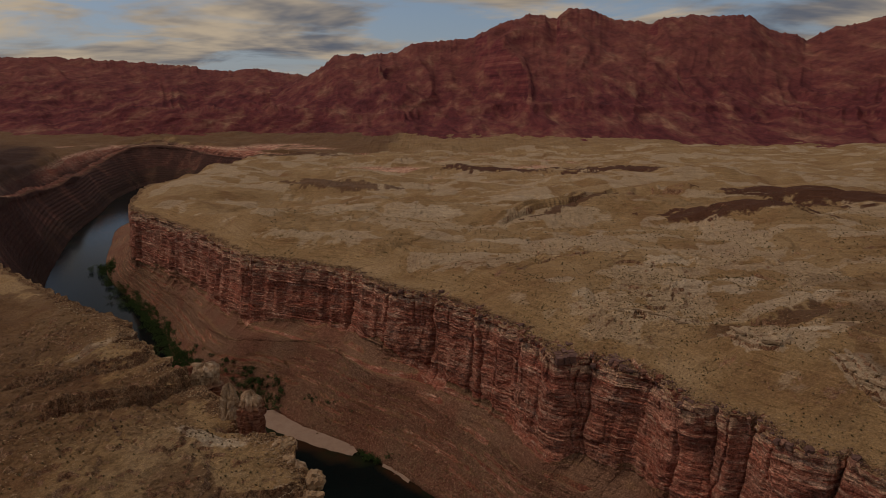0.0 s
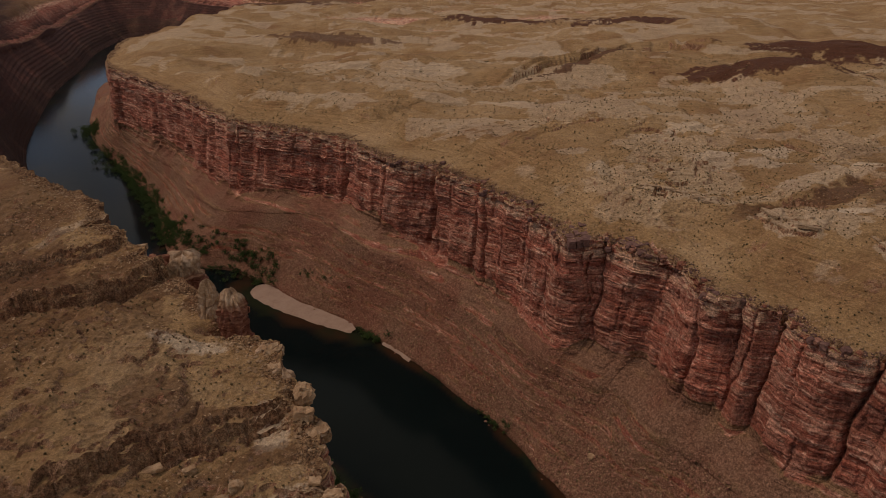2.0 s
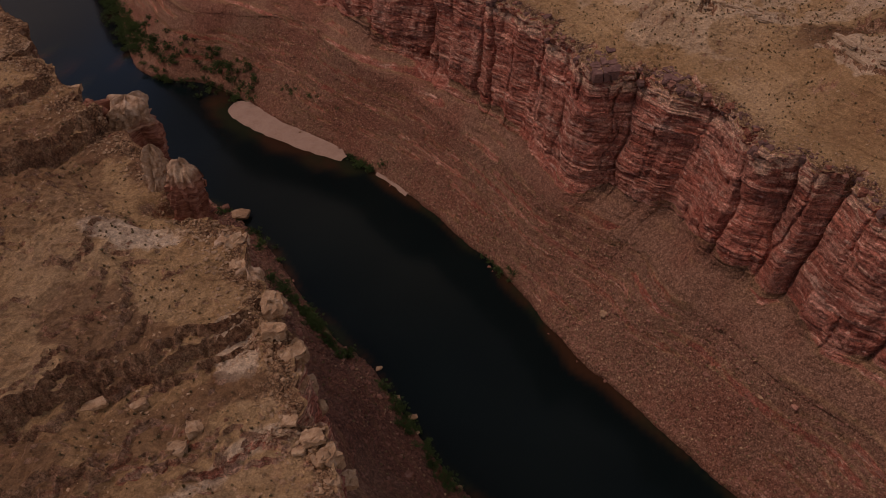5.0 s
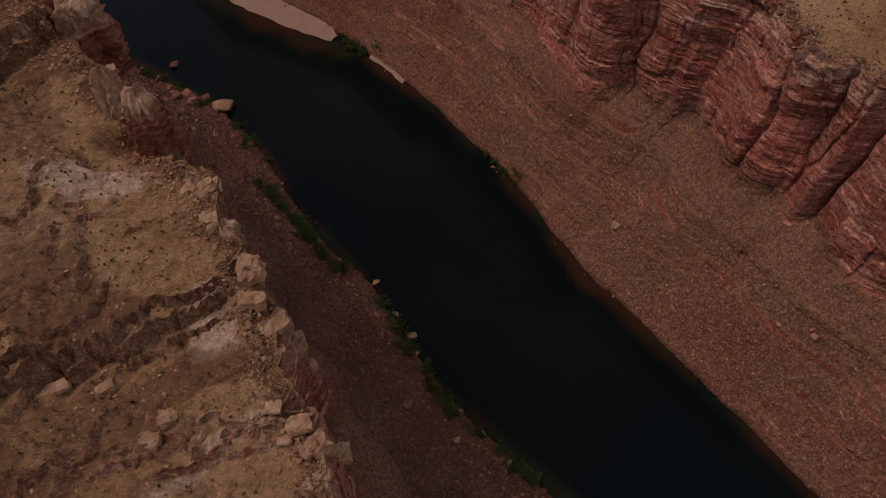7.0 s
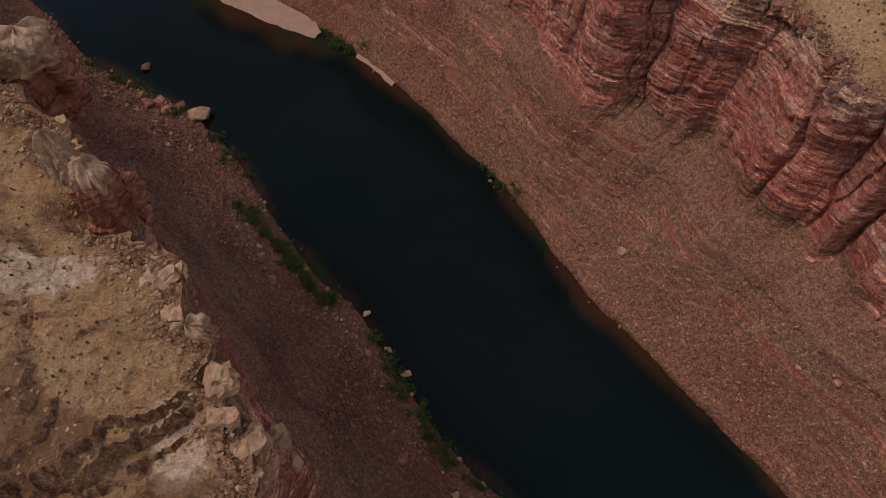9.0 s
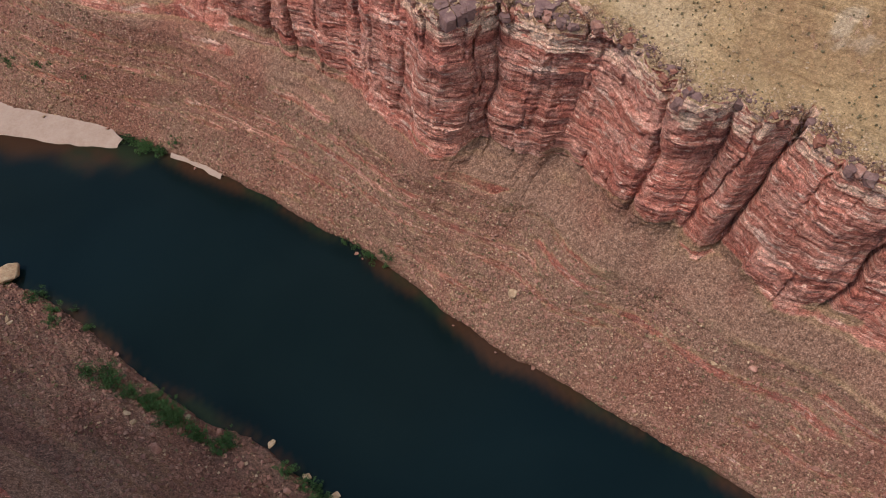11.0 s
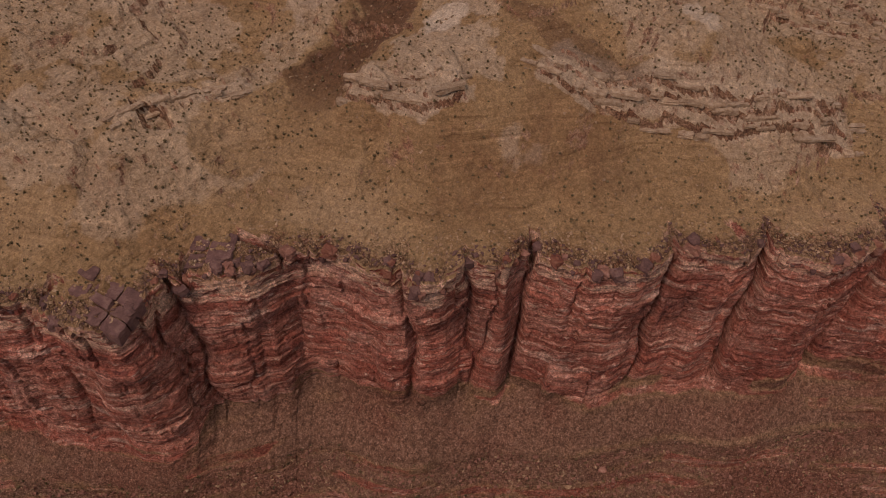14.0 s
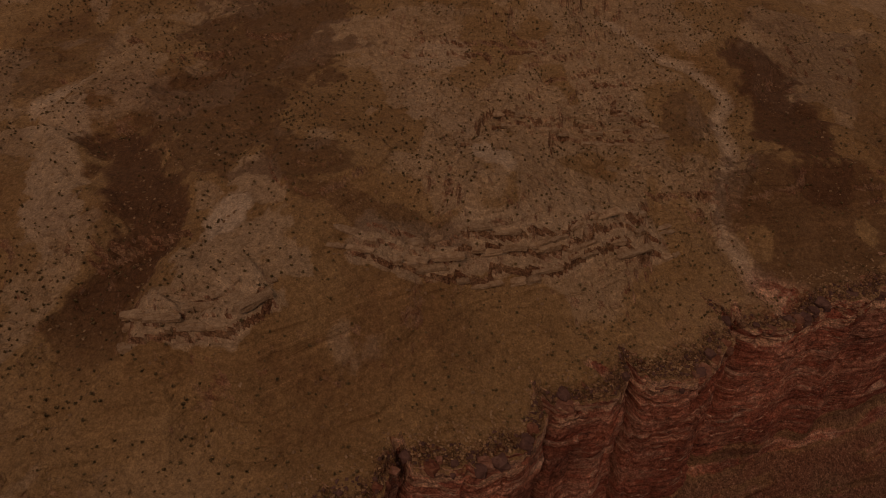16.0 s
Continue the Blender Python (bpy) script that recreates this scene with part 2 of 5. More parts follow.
M_TERRAIN, M_WATER, M_RANGE = terrain_material(), water_material(), range_material()
M_SAND = mottled("river_sand", [(0.35, (0.29, 0.19, 0.13)), (0.65, (0.38, 0.265, 0.19))], 0.12, 0.95, 0.05, 0.0)
M_RED_STONE = mottled("red_sandstone", [(0.32, (0.12, 0.05, 0.036)), (0.5, (0.24, 0.11, 0.07)), (0.68, (0.38, 0.22, 0.15))], 0.5, 0.9, 0.3, 0.4)
M_TAN_STONE = mottled("tan_limestone", [(0.32, (0.19, 0.105, 0.054)), (0.5, (0.34, 0.215, 0.115)), (0.68, (0.50, 0.36, 0.22))], 0.45, 0.9, 0.3, 0.25)
M_CAP_STONE = mottled("dark_varnished_caprock", [(0.32, (0.075, 0.038, 0.030)), (0.5, (0.135, 0.070, 0.054)), (0.7, (0.24, 0.14, 0.10))], 0.5, 0.85, 0.3, 0.25)
M_SCRUB = mottled("grey_green_scrub", [(0.3, (0.125, 0.092, 0.044)), (0.6, (0.20, 0.150, 0.074)), (0.75, (0.27, 0.21, 0.115))], 0.9, 0.9, 0.05, 0.45)
M_LEAF = mottled("tamarisk_leaves", [(0.3, (0.022, 0.042, 0.012)), (0.55, (0.055, 0.092, 0.024)), (0.75, (0.10, 0.14, 0.042))], 0.5, 0.85, 0.05, 0.4)
M_LEDGE = mottled("ledge_limestone", [(0.32, (0.18, 0.104, 0.056)), (0.46, (0.32, 0.213, 0.122)), (0.54, (0.40, 0.285, 0.172)), (0.68, (0.53, 0.40, 0.26))], 0.7, 0.92, 0.4, 0.3)
M_BARK = mottled("grey_brown_bark", [(0.3, (0.06, 0.04, 0.03)), (0.7, (0.13, 0.09, 0.065))], 3.0, 0.9, 0.05, 0.2)


def bedded_material(name, pale_from):
    """Banded rock in thin beds, paler towards the top of a stack."""
    m, t = material(name)
    geo = t.n("ShaderNodeNewGeometry")
    pos = geo.outputs["Position"]
    high = t.n("ShaderNodeSeparateXYZ", Vector=pos).outputs[2]
    beds = t.noise(t.scaled(pos, (0.12, 0.12, 1.3)), 1.0, 8.0, 0.7, 0.3)
    red = t.ramp(beds, [(0.30, (0.09, 0.03, 0.022)), (0.45, (0.23, 0.085, 0.05)), (0.58, (0.34, 0.155, 0.092)), (0.72, (0.48, 0.28, 0.18))])
    tan = t.ramp(t.noise(pos, 0.5, 8.0, 0.72), [(0.32, (0.22, 0.125, 0.068)), (0.5, (0.44, 0.29, 0.17)), (0.68, (0.62, 0.46, 0.31))])
    mix = t.step(t.math("ADD", high, t.math("MULTIPLY", t.noise(pos, 0.3, 4.0), 6.0)), pale_from, pale_from + 5.0)
    finish(t, t.mix(mix, red, tan), 0.92, t.math("ADD", beds, t.noise(pos, 1.2, 8.0, 0.7)), 1.0, 0.5, 0.12)
    return m


M_BEDDED, M_PALE_TOP = bedded_material("bedded_red_sandstone", 116.0), bedded_material("pale_capped_sandstone", 103.0)

# ---- numeric helpers ----
def hash2(ix, iy, seed):
    h = (ix.astype(np.int64) * 374761393 + iy.astype(np.int64) * 668265263 + seed * 974634777) & 0xFFFFFFFF
    h = ((h ^ (h >> 13)) * 1274126177) & 0xFFFFFFFF
    h = ((h ^ (h >> 16)) * 2246822519) & 0xFFFFFFFF
    return ((h ^ (h >> 15)) & 0xFFFFFF) / float(0xFFFFFF)


def vnoise(x, y, seed=0):
    """Smooth value noise in -1..1 at unit wavelength."""
    x, y = np.asarray(x, float), np.asarray(y, float)
    ix, iy = np.floor(x), np.floor(y)
    fx, fy = x - ix, y - iy
    fx, fy = fx * fx * fx * (fx * (fx * 6 - 15) + 10), fy * fy * fy * (fy * (fy * 6 - 15) + 10)
    a, b = hash2(ix, iy, seed), hash2(ix + 1, iy, seed)
    c, d = hash2(ix, iy + 1, seed), hash2(ix + 1, iy + 1, seed)
    return 2 * ((a + (b - a) * fx) + ((c + (d - c) * fx) - (a + (b - a) * fx)) * fy) - 1


def fbm(x, y, octaves=4, seed=0, gain=0.5):
    total, amp, f = 0.0, 1.0, 1.0
    for k in range(octaves):
        total = total + amp * vnoise(x * f + 13.7 * k, y * f - 7.3 * k, seed + k)
        amp, f = amp * gain, f * 2.03
    return total


def ridged(x, y, octaves=4, seed=0):
    total, amp, f = 0.0, 1.0, 1.0
    for k in range(octaves):
        total = total + amp * (1 - 2 * np.abs(vnoise(x * f + 5.1 * k, y * f + 9.4 * k, seed + k)))
        amp, f = amp * 0.5, f * 2.07
    return total


def cells(x, y, seed=0):
    """Broken plates: distance from the nearest joint and a number of its own for each plate."""
    ix, iy = np.floor(x), np.floor(y)
    f1, f2, own = np.full(x.shape, 9.0), np.full(x.shape, 9.0), np.zeros(x.shape)
    for dx in (-1, 0, 1):
        for dy in (-1, 0, 1):
            jx, jy = ix + dx, iy + dy
            d = np.hypot(x - jx - hash2(jx, jy, seed), y - jy - hash2(jx, jy, seed + 1))
            near = d < f1
            f2 = np.where(near, f1, np.minimum(f2, d))
            own = np.where(near, hash2(jx, jy, seed + 2), own)
            f1 = np.where(near, d, f1)
    return (f2 - f1) * 0.5, own


def sstep(a, b, x):
    t = np.clip((x - a) / (b - a), 0, 1)
    return t * t * (3 - 2 * t)


def catmull(points, per=12):
    """A smooth line through rows of numbers, resampled evenly between them."""
    p = np.array(points, float)
    p = np.vstack([2 * p[0] - p[1], p, 2 * p[-1] - p[-2]])
    out = []
    t = np.linspace(0, 1, per, endpoint=False)[:, None]
    for i in range(1, len(p) - 2):
        a, b, c, d = p[i - 1], p[i], p[i + 1], p[i + 2]
        out.append(0.5 * (2 * b + (c - a) * t + (2 * a - 5 * b + 4 * c - d) * t ** 2 + (3 * b - a - 3 * c + d) * t ** 3))
    return np.vstack(out + [p[-2][None]])


def grid_mesh(name, P, material, attrs=(), smooth=True):
    """One mesh from a grid of places, rows by columns."""
    n, m = P.shape[:2]
    me = bpy.data.meshes.new(name)
    idx = np.arange(n * m).reshape(n, m)
    quads = np.stack([idx[:-1, :-1], idx[:-1, 1:], idx[1:, 1:], idx[1:, :-1]], -1).reshape(-1, 4)
    me.vertices.add(n * m)
    me.vertices.foreach_set("co", P.reshape(-1).astype(np.float32))
    me.loops.add(quads.size)
    me.loops.foreach_set("vertex_index", quads.reshape(-1).astype(np.int32))
    me.polygons.add(len(quads))
    me.polygons.foreach_set("loop_start", np.arange(0, quads.size, 4, dtype=np.int32))
    me.polygons.foreach_set("use_smooth", np.broadcast_to(smooth, (n - 1, m - 1)).ravel())
    for key, values in attrs:
        at = me.attributes.new(key, "FLOAT", "POINT")
        at.data.foreach_set("value", np.broadcast_to(values, (n, m)).reshape(-1).astype(np.float32))
    me.update(calc_edges=True)
    me.validate()
    me.materials.append(material)
    return me


# ---- the plan: both banks of the river, from upstream down ----
# rim x, y, z; water's edge x, y; height of the cliff's foot
RIGHT = [(-395, 1300, 92, -480, 1400, 40), (-395, 1200, 92, -560, 1230, 40), (-398, 1000, 94, -500, 1035, 40), (-358, 797, 97, -425, 865, 34),
         (-290, 708, 98, -330, 728, 30), (-222, 627, 98, -262, 630, 32), (-160, 542, 98, -205, 512, 32), (-119, 516, 98, -152, 489, 40),
         (-84, 500, 98, -118, 463, 46), (-64, 484, 98, -99, 444, 46), (-33, 440, 98, -64, 418, 40), (-9, 426, 98, -36, 390, 36),
         (18, 390, 98, -10, 361, 34), (38, 360, 98, 9, 335, 34), (48, 334, 98, 20, 322, 34), (55, 321, 98, 28, 309, 34),
         (68, 313, 98, 35, 297, 34), (82, 305, 98, 41, 283, 34), (94, 292, 98, 47, 273, 34), (97, 278, 98, 52, 264, 34),
         (101, 267, 98, 56, 258, 34), (108, 260, 98, 62, 252, 34), (116, 251, 98, 69, 243, 34), (121, 241, 97, 75, 233, 34),
         (129, 228, 97, 84, 221, 34), (137, 219, 97, 91, 211, 34), (146, 209, 97, 98, 203, 34), (151, 197, 96, 106, 190, 34),
         (162, 184, 96, 116, 176, 34), (175, 168, 96, 124, 163, 34), (191, 138, 97, 145, 128, 34), (240, 40, 98, 185, 20, 34),
         (300, -120, 98, 240, -150, 34), (330, -420, 98, 260, -420, 34)]
LEFT = [(-480, 1690, 86, -475, 1630, 30), (-545, 1745, 86, -560, 1690, 24), (-700, 1890, 86, -690, 1810, 24), (-830, 1900, 84, -750, 1790, 20),
        (-800, 1620, 66, -725, 1560, 18), (-712, 1345, 62, -660, 1345, 16), (-650, 1108, 66, -600, 1130, 16), (-565, 918, 84, -514, 907, 18),
        (-508, 772, 100, -455, 778, 20), (-412, 624, 108, -370, 645, 30), (-320, 480, 112, -275, 530, 38), (-240, 404, 112, -212, 450, 40),
        (-196, 362, 112, -185, 422, 40), (-154, 328, 113, -154, 388, 40), (-137, 297, 114, -132, 374, 40), (-104, 266, 110, -112, 362, 40),
        (-78, 245, 107, -98, 350, 38), (-62, 224, 108, -80, 328, 38), (-49, 209, 110, -62, 300, 38), (-42, 195, 107, -44, 275, 36),
        (-33, 187, 106, -30, 262, 36), (-29, 172, 102, -14, 236, 36), (-22, 161, 98, 4, 211, 34), (-20, 146, 97, 22, 193, 34),
        (-6, 100, 98, 52, 158, 34), (40, 0, 100, 108, 60, 34), (100, -150, 100, 162, -110, 34), (120, -420, 100, 192, -420, 34)]
RIGHT_LINE, LEFT_LINE = catmull(RIGHT), catmull(LEFT)

# heights of the ground away from the rims: x, y, z
KNOLLS = [(154, 239, 104), (184, 285, 123), (171, 192, 103), (146, 211, 97), (169, 226, 111), (195, 200, 108), (164, 261, 115), (158, 297, 118),
          (187, 242, 124), (99, 405, 113), (133, 346, 108), (169, 323, 120), (51, 417, 112), (159, 501, 118), (300, 260, 128), (300, 500, 124),
          (0, 560, 110), (-150, 700, 106), (150, 800, 116), (500, 900, 116), (240, 160, 108), (260, 60, 108)]
MESA = [(-78, 209, 115), (-45, 179, 104), (-34, 187, 107), (-28, 165, 98), (-39, 160, 98), (-61, 168, 109), (-69, 167, 107), (-51, 160, 103),
        (-119, 278, 117), (-103, 270, 108), (-167, 345, 110), (-150, 277, 114), (-240, 390, 112), (-60, 120, 102), (-110, 180, 112), (-300, 300, 118), (-110, 225, 116), (-82, 238, 102), (-70, 222, 105), (-88, 252, 103), (-113, 229, 104), (-94, 237, 102), (-140, 224, 108), (-145, 267, 116), (-160, 258, 115), (-105, 208, 113), (-127, 203, 113),
        (-60, 187, 109), (-76, 186, 111), (-175, 350, 110), (-140, 304, 112)]


def line_distance(x, y, line):
    """Distance to a line on the plan, which side (positive to its left) and where along it."""
    best = np.full(x.shape, 1e9)
    side, along, zat = np.zeros(x.shape), np.zeros(x.shape), np.zeros(x.shape)
    run = np.concatenate([[0], np.cumsum(np.hypot(*(line[1:, :2] - line[:-1, :2]).T))])
    for i in range(len(line) - 1):
        ax, ay = line[i, :2]
        dx, dy = line[i + 1, :2] - line[i, :2]
        t = np.clip(((x - ax) * dx + (y - ay) * dy) / (dx * dx + dy * dy), 0, 1)
        d = np.hypot(x - ax - t * dx, y - ay - t * dy)
        near = d < best
        best = np.where(near, d, best)
        side = np.where(near, dx * (y - ay) - dy * (x - ax), side)
        along = np.where(near, run[i] + t * (run[i + 1] - run[i]), along)
        zat = np.where(near, line[i, 2] + t * (line[i + 1, 2] - line[i, 2]), zat)
    return best * np.sign(side), along, zat


def spread(x, y, points, far):
    """Heights at x, y from scattered heights by inverse distance."""
    w, s = np.full(x.shape, 1.0 / 260.0 ** 2), far / 260.0 ** 2
    for px, py, pz in points:
        k = 1.0 / ((x - px) ** 2 + (y - py) ** 2 + 60.0) ** 1.25 * 8
        w, s = w + k, s + k * pz
    return s / w


def terrace(z, step, hard, wob):
    """Pulls heights towards steps, as hard beds do."""
    q = (z + wob) / step
    f = q - np.floor(q)
    g = np.where(f < 0.72, f * 0.35, 0.252 + (f - 0.72) / 0.28 * 0.748)
    return z + hard * step * (g - f)


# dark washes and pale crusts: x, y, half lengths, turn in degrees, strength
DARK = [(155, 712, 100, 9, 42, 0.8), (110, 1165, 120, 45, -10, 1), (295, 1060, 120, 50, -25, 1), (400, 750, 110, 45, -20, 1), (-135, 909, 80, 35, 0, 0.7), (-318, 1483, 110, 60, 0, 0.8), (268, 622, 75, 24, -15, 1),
        (172, 262, 7, 22, -10, 0.4), (150, 266, 14, 3.5, 25, 0.28), (217, 325, 40, 22, 20, 0.45), (186, 291, 9, 14, 0, 0.45), (240, 190, 14, 10, 0, 0.4), (280, 330, 60, 30, 20, 0.5), (208, 158, 24, 22, 0, 0.5), (252, 160, 44, 12, 10, 0.75), (232, 328, 42, 28, 0, 0.35), (245, 400, 40, 22, 0, 0.35), (104, 316, 20, 12, -40, 0.25),
        (149, 244, 9, 13, 0, 0.3), (-70, 180, 13, 11, 0, 0.55), (-57, 160, 14, 9, 0, 0.4), (-130, 230, 30, 20, 20, 0.4), (-95, 255, 14, 12, 0, 0.6), (280, 142, 50, 24, 0, 0.35), (-190, 310, 60, 40, 30, 0.5), (-120, 256, 26, 12, 30, 0.5), (-150, 180, 60, 30, 0, 0.35), (-80, 245, 12, 8, 0, 0.6), (-50, 168, 12, 5, 20, 0.5), (-85, 150, 20, 8, 0, 0.5), (-205, 335, 90, 60, 30, 0.5), (-130, 228, 55, 34, 10, 0.4)]
PALE = [(166, 303, 10, 7, 0, 1.25), (200, 243, 14, 6, 25, 1.1), (222, 262, 26, 8, 40, 0.6), (258, 270, 9, 10, 0, 0.8), (185, 222, 14, 10, 20, 0.55), (246, 212, 14, 10, 0, 0.6), (150, 294, 16, 15, 0, 0.5), (178, 356, 26, 9, 30, 0.7), (205, 372, 20, 8, 20, 0.7), (163, 386, 14, 8, 0, 0.8), (140, 390, 14, 9, 0, 0.7), (82, 379, 12, 8, 0, 0.6), (70, 404, 10, 7, 0, 0.5), (124, 434, 18, 10, 0, 0.6), (218, 381, 14, 4, -20, 1), (260, 265, 9, 6, 0, 0.8), (-73, 209, 12, 5, 0, 1), (-44, 179, 4, 8, 0, 0.9), (128, 372, 24, 18, 0, 0.45),
        (90, 366, 24, 14, 0, 0.4), (145, 292, 18, 12, 0, 0.4), (-148, 296, 22, 5, 40, 0.6), (60, 470, 60, 20, 10, 0.45), (190, 480, 60, 18, 0, 0.4), (-20, 620, 80, 22, 0, 0.4), (180, 300, 12, 6, 30, 0.5), (146, 395, 16, 8, 30, 0.9), (176, 406, 18, 8, 20, 0.9), (-13, 673, 34, 18, 10, 0.8), (-90, 678, 26, 16, 0, 0.7), (112, 788, 46, 16, 0, 0.8), (151, 453, 26, 9, 20, 0.8), (60, 560, 40, 14, -10, 0.7), (20, 480, 26, 10, 15, 0.6)]
GULLY = [(197, 348), (186, 338), (170, 324), (156, 321), (140, 321), (124, 321), (108, 328)]
WASH = [(300, 215), (277, 196), (272, 184), (259, 175), (246, 179), (230, 177), (209, 182), (197, 178), (189, 173), (183, 167)]
WASH_LEFT = [(-62, 138), (-46, 150), (-41, 157), (-35, 161), (-28, 163)]
LEDGES = [([(160, 275), (159, 265), (161, 252), (165, 239), (170, 225), (180, 212), (191, 194)], 2.0), ([(128, 310), (131, 298), (134, 289), (142, 280)], 1.5),
          ([(222, 245), (225, 215), (229, 196)], 1.5), ([(-146, 234), (-121, 238), (-112, 246), (-105, 254), (-99, 268)], 9.0), ([(-92, 152), (-84, 161), (-73, 168), (-59, 174), (-48, 181), (-38, 185)], 7.5),
          ([(50, 630), (79, 670), (135, 707), (189, 785), (238, 800), (270, 754)], 10.0), ([(92, 352), (110, 345), (124, 334)], 1.6), ([(-170, 252), (-146, 264), (-131, 272), (-122, 284)], 5.0), ([(-78, 146), (-64, 152), (-52, 154), (-40, 158), (-27, 160)], 3.0), ([(-62, 508), (-40, 512), (-22, 540), (0, 580)], 2.6), ([(-172, 626), (-140, 628), (-112, 642)], 2.4), ([(42, 420), (62, 446), (100, 456)], 2.2)]


def patches(x, y, rows):
    out = np.zeros(x.shape)
    jag = 0.35 * fbm(x / 9.0, y / 9.0, 3, 81) + 0.12 * vnoise(x / 1.6, y / 1.6, 85)
    for px, py, a, b, turn, power in rows:
        c, s = math.cos(radians(turn)), math.sin(radians(turn))
        u, v = ((x - px) * c + (y - py) * s) / a, (-(x - px) * s + (y - py) * c) / b
        out = np.maximum(out, power * (1 - sstep(0.78, 1.06, np.hypot(u, v) + jag)))
    return out


def near_line(x, y, points, reach):
    """Distance from a line, its side and how far along, where it is within reach; far off elsewhere."""
    pts = np.array(points, float)
    d, a, side = np.full(x.shape, 1e6), np.zeros(x.shape), np.ones(x.shape)
    box = (x > pts[:, 0].min() - reach) & (x < pts[:, 0].max() + reach) & (y > pts[:, 1].min() - reach) & (y < pts[:, 1].max() + reach)
    if box.any():
        line = np.column_stack([catmull(pts, 6), np.zeros((len(pts) - 1) * 6 + 1)])
        dd, aa, _ = line_distance(x[box], y[box], line)
        total = np.hypot(*(line[1:, :2] - line[:-1, :2]).T).sum()
        d[box], a[box], side[box] = np.abs(dd), aa / total, np.sign(dd)
    return d, a, side


MESA_SCARPS = (3, 4, 7, 8)


def carve(x, y, z):
    """Ledges, gullies and washes with a place of their own."""
    wob = 1.6 * fbm(x / 7.0, y / 7.0, 3, 91) + 0.5 * vnoise(x / 1.4, y / 1.4, 95)
    plates = 2.6 * (cells(x / 5.5, y / 5.5, 93)[1] - 0.5) + 1.2 * (cells(x / 2.2, y / 2.2, 98)[1] - 0.5)
    for k, (points, high) in enumerate(LEDGES):
        d, a, side = near_line(x, y, points, 40)
        if (d > 1e5).all():
            continue
        ends = sstep(0, 0.08, a) * (1 - sstep(0.92, 1, a))
        if k in MESA_SCARPS:
            # two beds stand one above the other, their edges broken along joints
            sd = side * d + plates + 0.5 * wob
            wall = 0.55 * sstep(-0.5, 0.4, sd) + 0.45 * sstep(1.6, 2.4, sd + 0.7 * wob) - sstep(-11, 13, sd)
            z = z + np.where(d < 40, high * wall * ends, 0)
            continue
        for j in range(3 if high < 10 else 2):
            sd = side * d + (wob if high < 10 else 7 * vnoise(x / 34.0, y / 34.0, 97)) - 3.4 * j * (1 if high < 10 else 3)
            lift = sstep(-0.25, 0.25, sd / (1 if high < 10 else 3)) - sstep(2.0, 16 if high < 10 else 38, sd)
            z = z + np.where(d < 40, high * (0.75 if j else 1.0) * 0.6 * np.maximum(lift, 0) * ends, 0)
    d, a, _ = near_line(x, y, GULLY, 30)
    z = z - 3.2 * np.exp(-(d / 9.0) ** 4)
    d, a, _ = near_line(x, y, WASH, 30)
    z = z - 3.5 * np.exp(-(d / 6.0) ** 2)
    return z


def ground_height(x, y, d, zrim, left):
    """The surface behind the rims; d: metres inland of the nearer rim."""
    base = np.where(left, spread(x, y, MESA, 108.0), spread(x, y, KNOLLS, 112.0))
    far = sstep(500, 1700, y)
    base = base * (1 - far) + 104 * far
    k = sstep(2, 45, d)
    z = zrim * (1 - k) + base * k
    rough = sstep(3, 30, d)
    near = 1 - sstep(350, 900, np.hypot(x - 80, y - 200))
    hills = fbm(x / 95.0, y / 70.0, 3, 11) * 3.4 * (0.4 + 0.6 * rough) * (1 + 1.0 * sstep(400, 560, y))
    gully = -np.maximum(0, ridged(x / 46.0 + 0.3 * fbm(x / 30, y / 30, 2, 4), y / 46.0, 3, 21) - 0.55) * 3.2
    z = z + rough * (hills + gully) + (fbm(x / 420, y / 300, 3, 31) * 9 * sstep(300, 900, y))
    wob = fbm(x / 24.0, y / 24.0, 3, 41) * 1.6
    hard = 0.9 * sstep(-0.25, 0.25, fbm(x / 60.0, y / 60.0, 2, 51)) * rough
    z = terrace(z, 2.6, hard, wob)
    z = terrace(z, 1.1, hard * 0.7, wob * 0.6)
    mesa = np.where(left, 1.0, 0.0) * rough
    z = z + mesa * (1.3 * ridged(x / 34.0, y / 26.0, 4, 44) - 0.6)
    z = terrace(z, 3.6, 0.9 * mesa, wob * 1.5 + 1.2 * vnoise(x / 4.5, y / 4.5, 46) + 0.6 * vnoise(x / 1.8, y / 1.8, 47))
    # the saddle in which the two spires stand
    z = z - 7.5 * np.exp(-(((x + 68) / 8.5) ** 2 + ((y - 226) / 6.0) ** 2) ** 2)
    for px, py, a, b, turn, _ in DARK[:7]:
        c, n = math.cos(radians(turn)), math.sin(radians(turn))
        z = z + 7.0 * np.exp(-(((x - px) * c + (y - py) * n) / a) ** 2 - ((-(x - px) * n + (y - py) * c) / (b + 12)) ** 2)
    z = carve(x, y, z)
    crust = sstep(0.0, 0.45, fbm(x / 38.0, y / 30.0, 4, 71))
    return z + (0.30 * fbm(x / 3.1, y / 3.1, 3, 61) + (0.10 + 0.38 * crust) * vnoise(x / 1.5, y / 1.5, 65) + crust * 0.5 * np.maximum(0, ridged(x / 9.0, y / 5.0, 3, 67) - 0.2)) * (0.3 + 0.7 * near)


def inland(x, y):
    """Distance inland of the nearer rim, that rim's height and whether it is the left bank."""
    dr, _, zr = line_distance(x, y, RIGHT_LINE[::3])
    dl, _, zl = line_distance(x, y, LEFT_LINE[::3])
    dl = -dl
    left = np.abs(dl) < np.abs(dr)
    return np.where(left, dl, dr), np.where(left, zl, zr), left


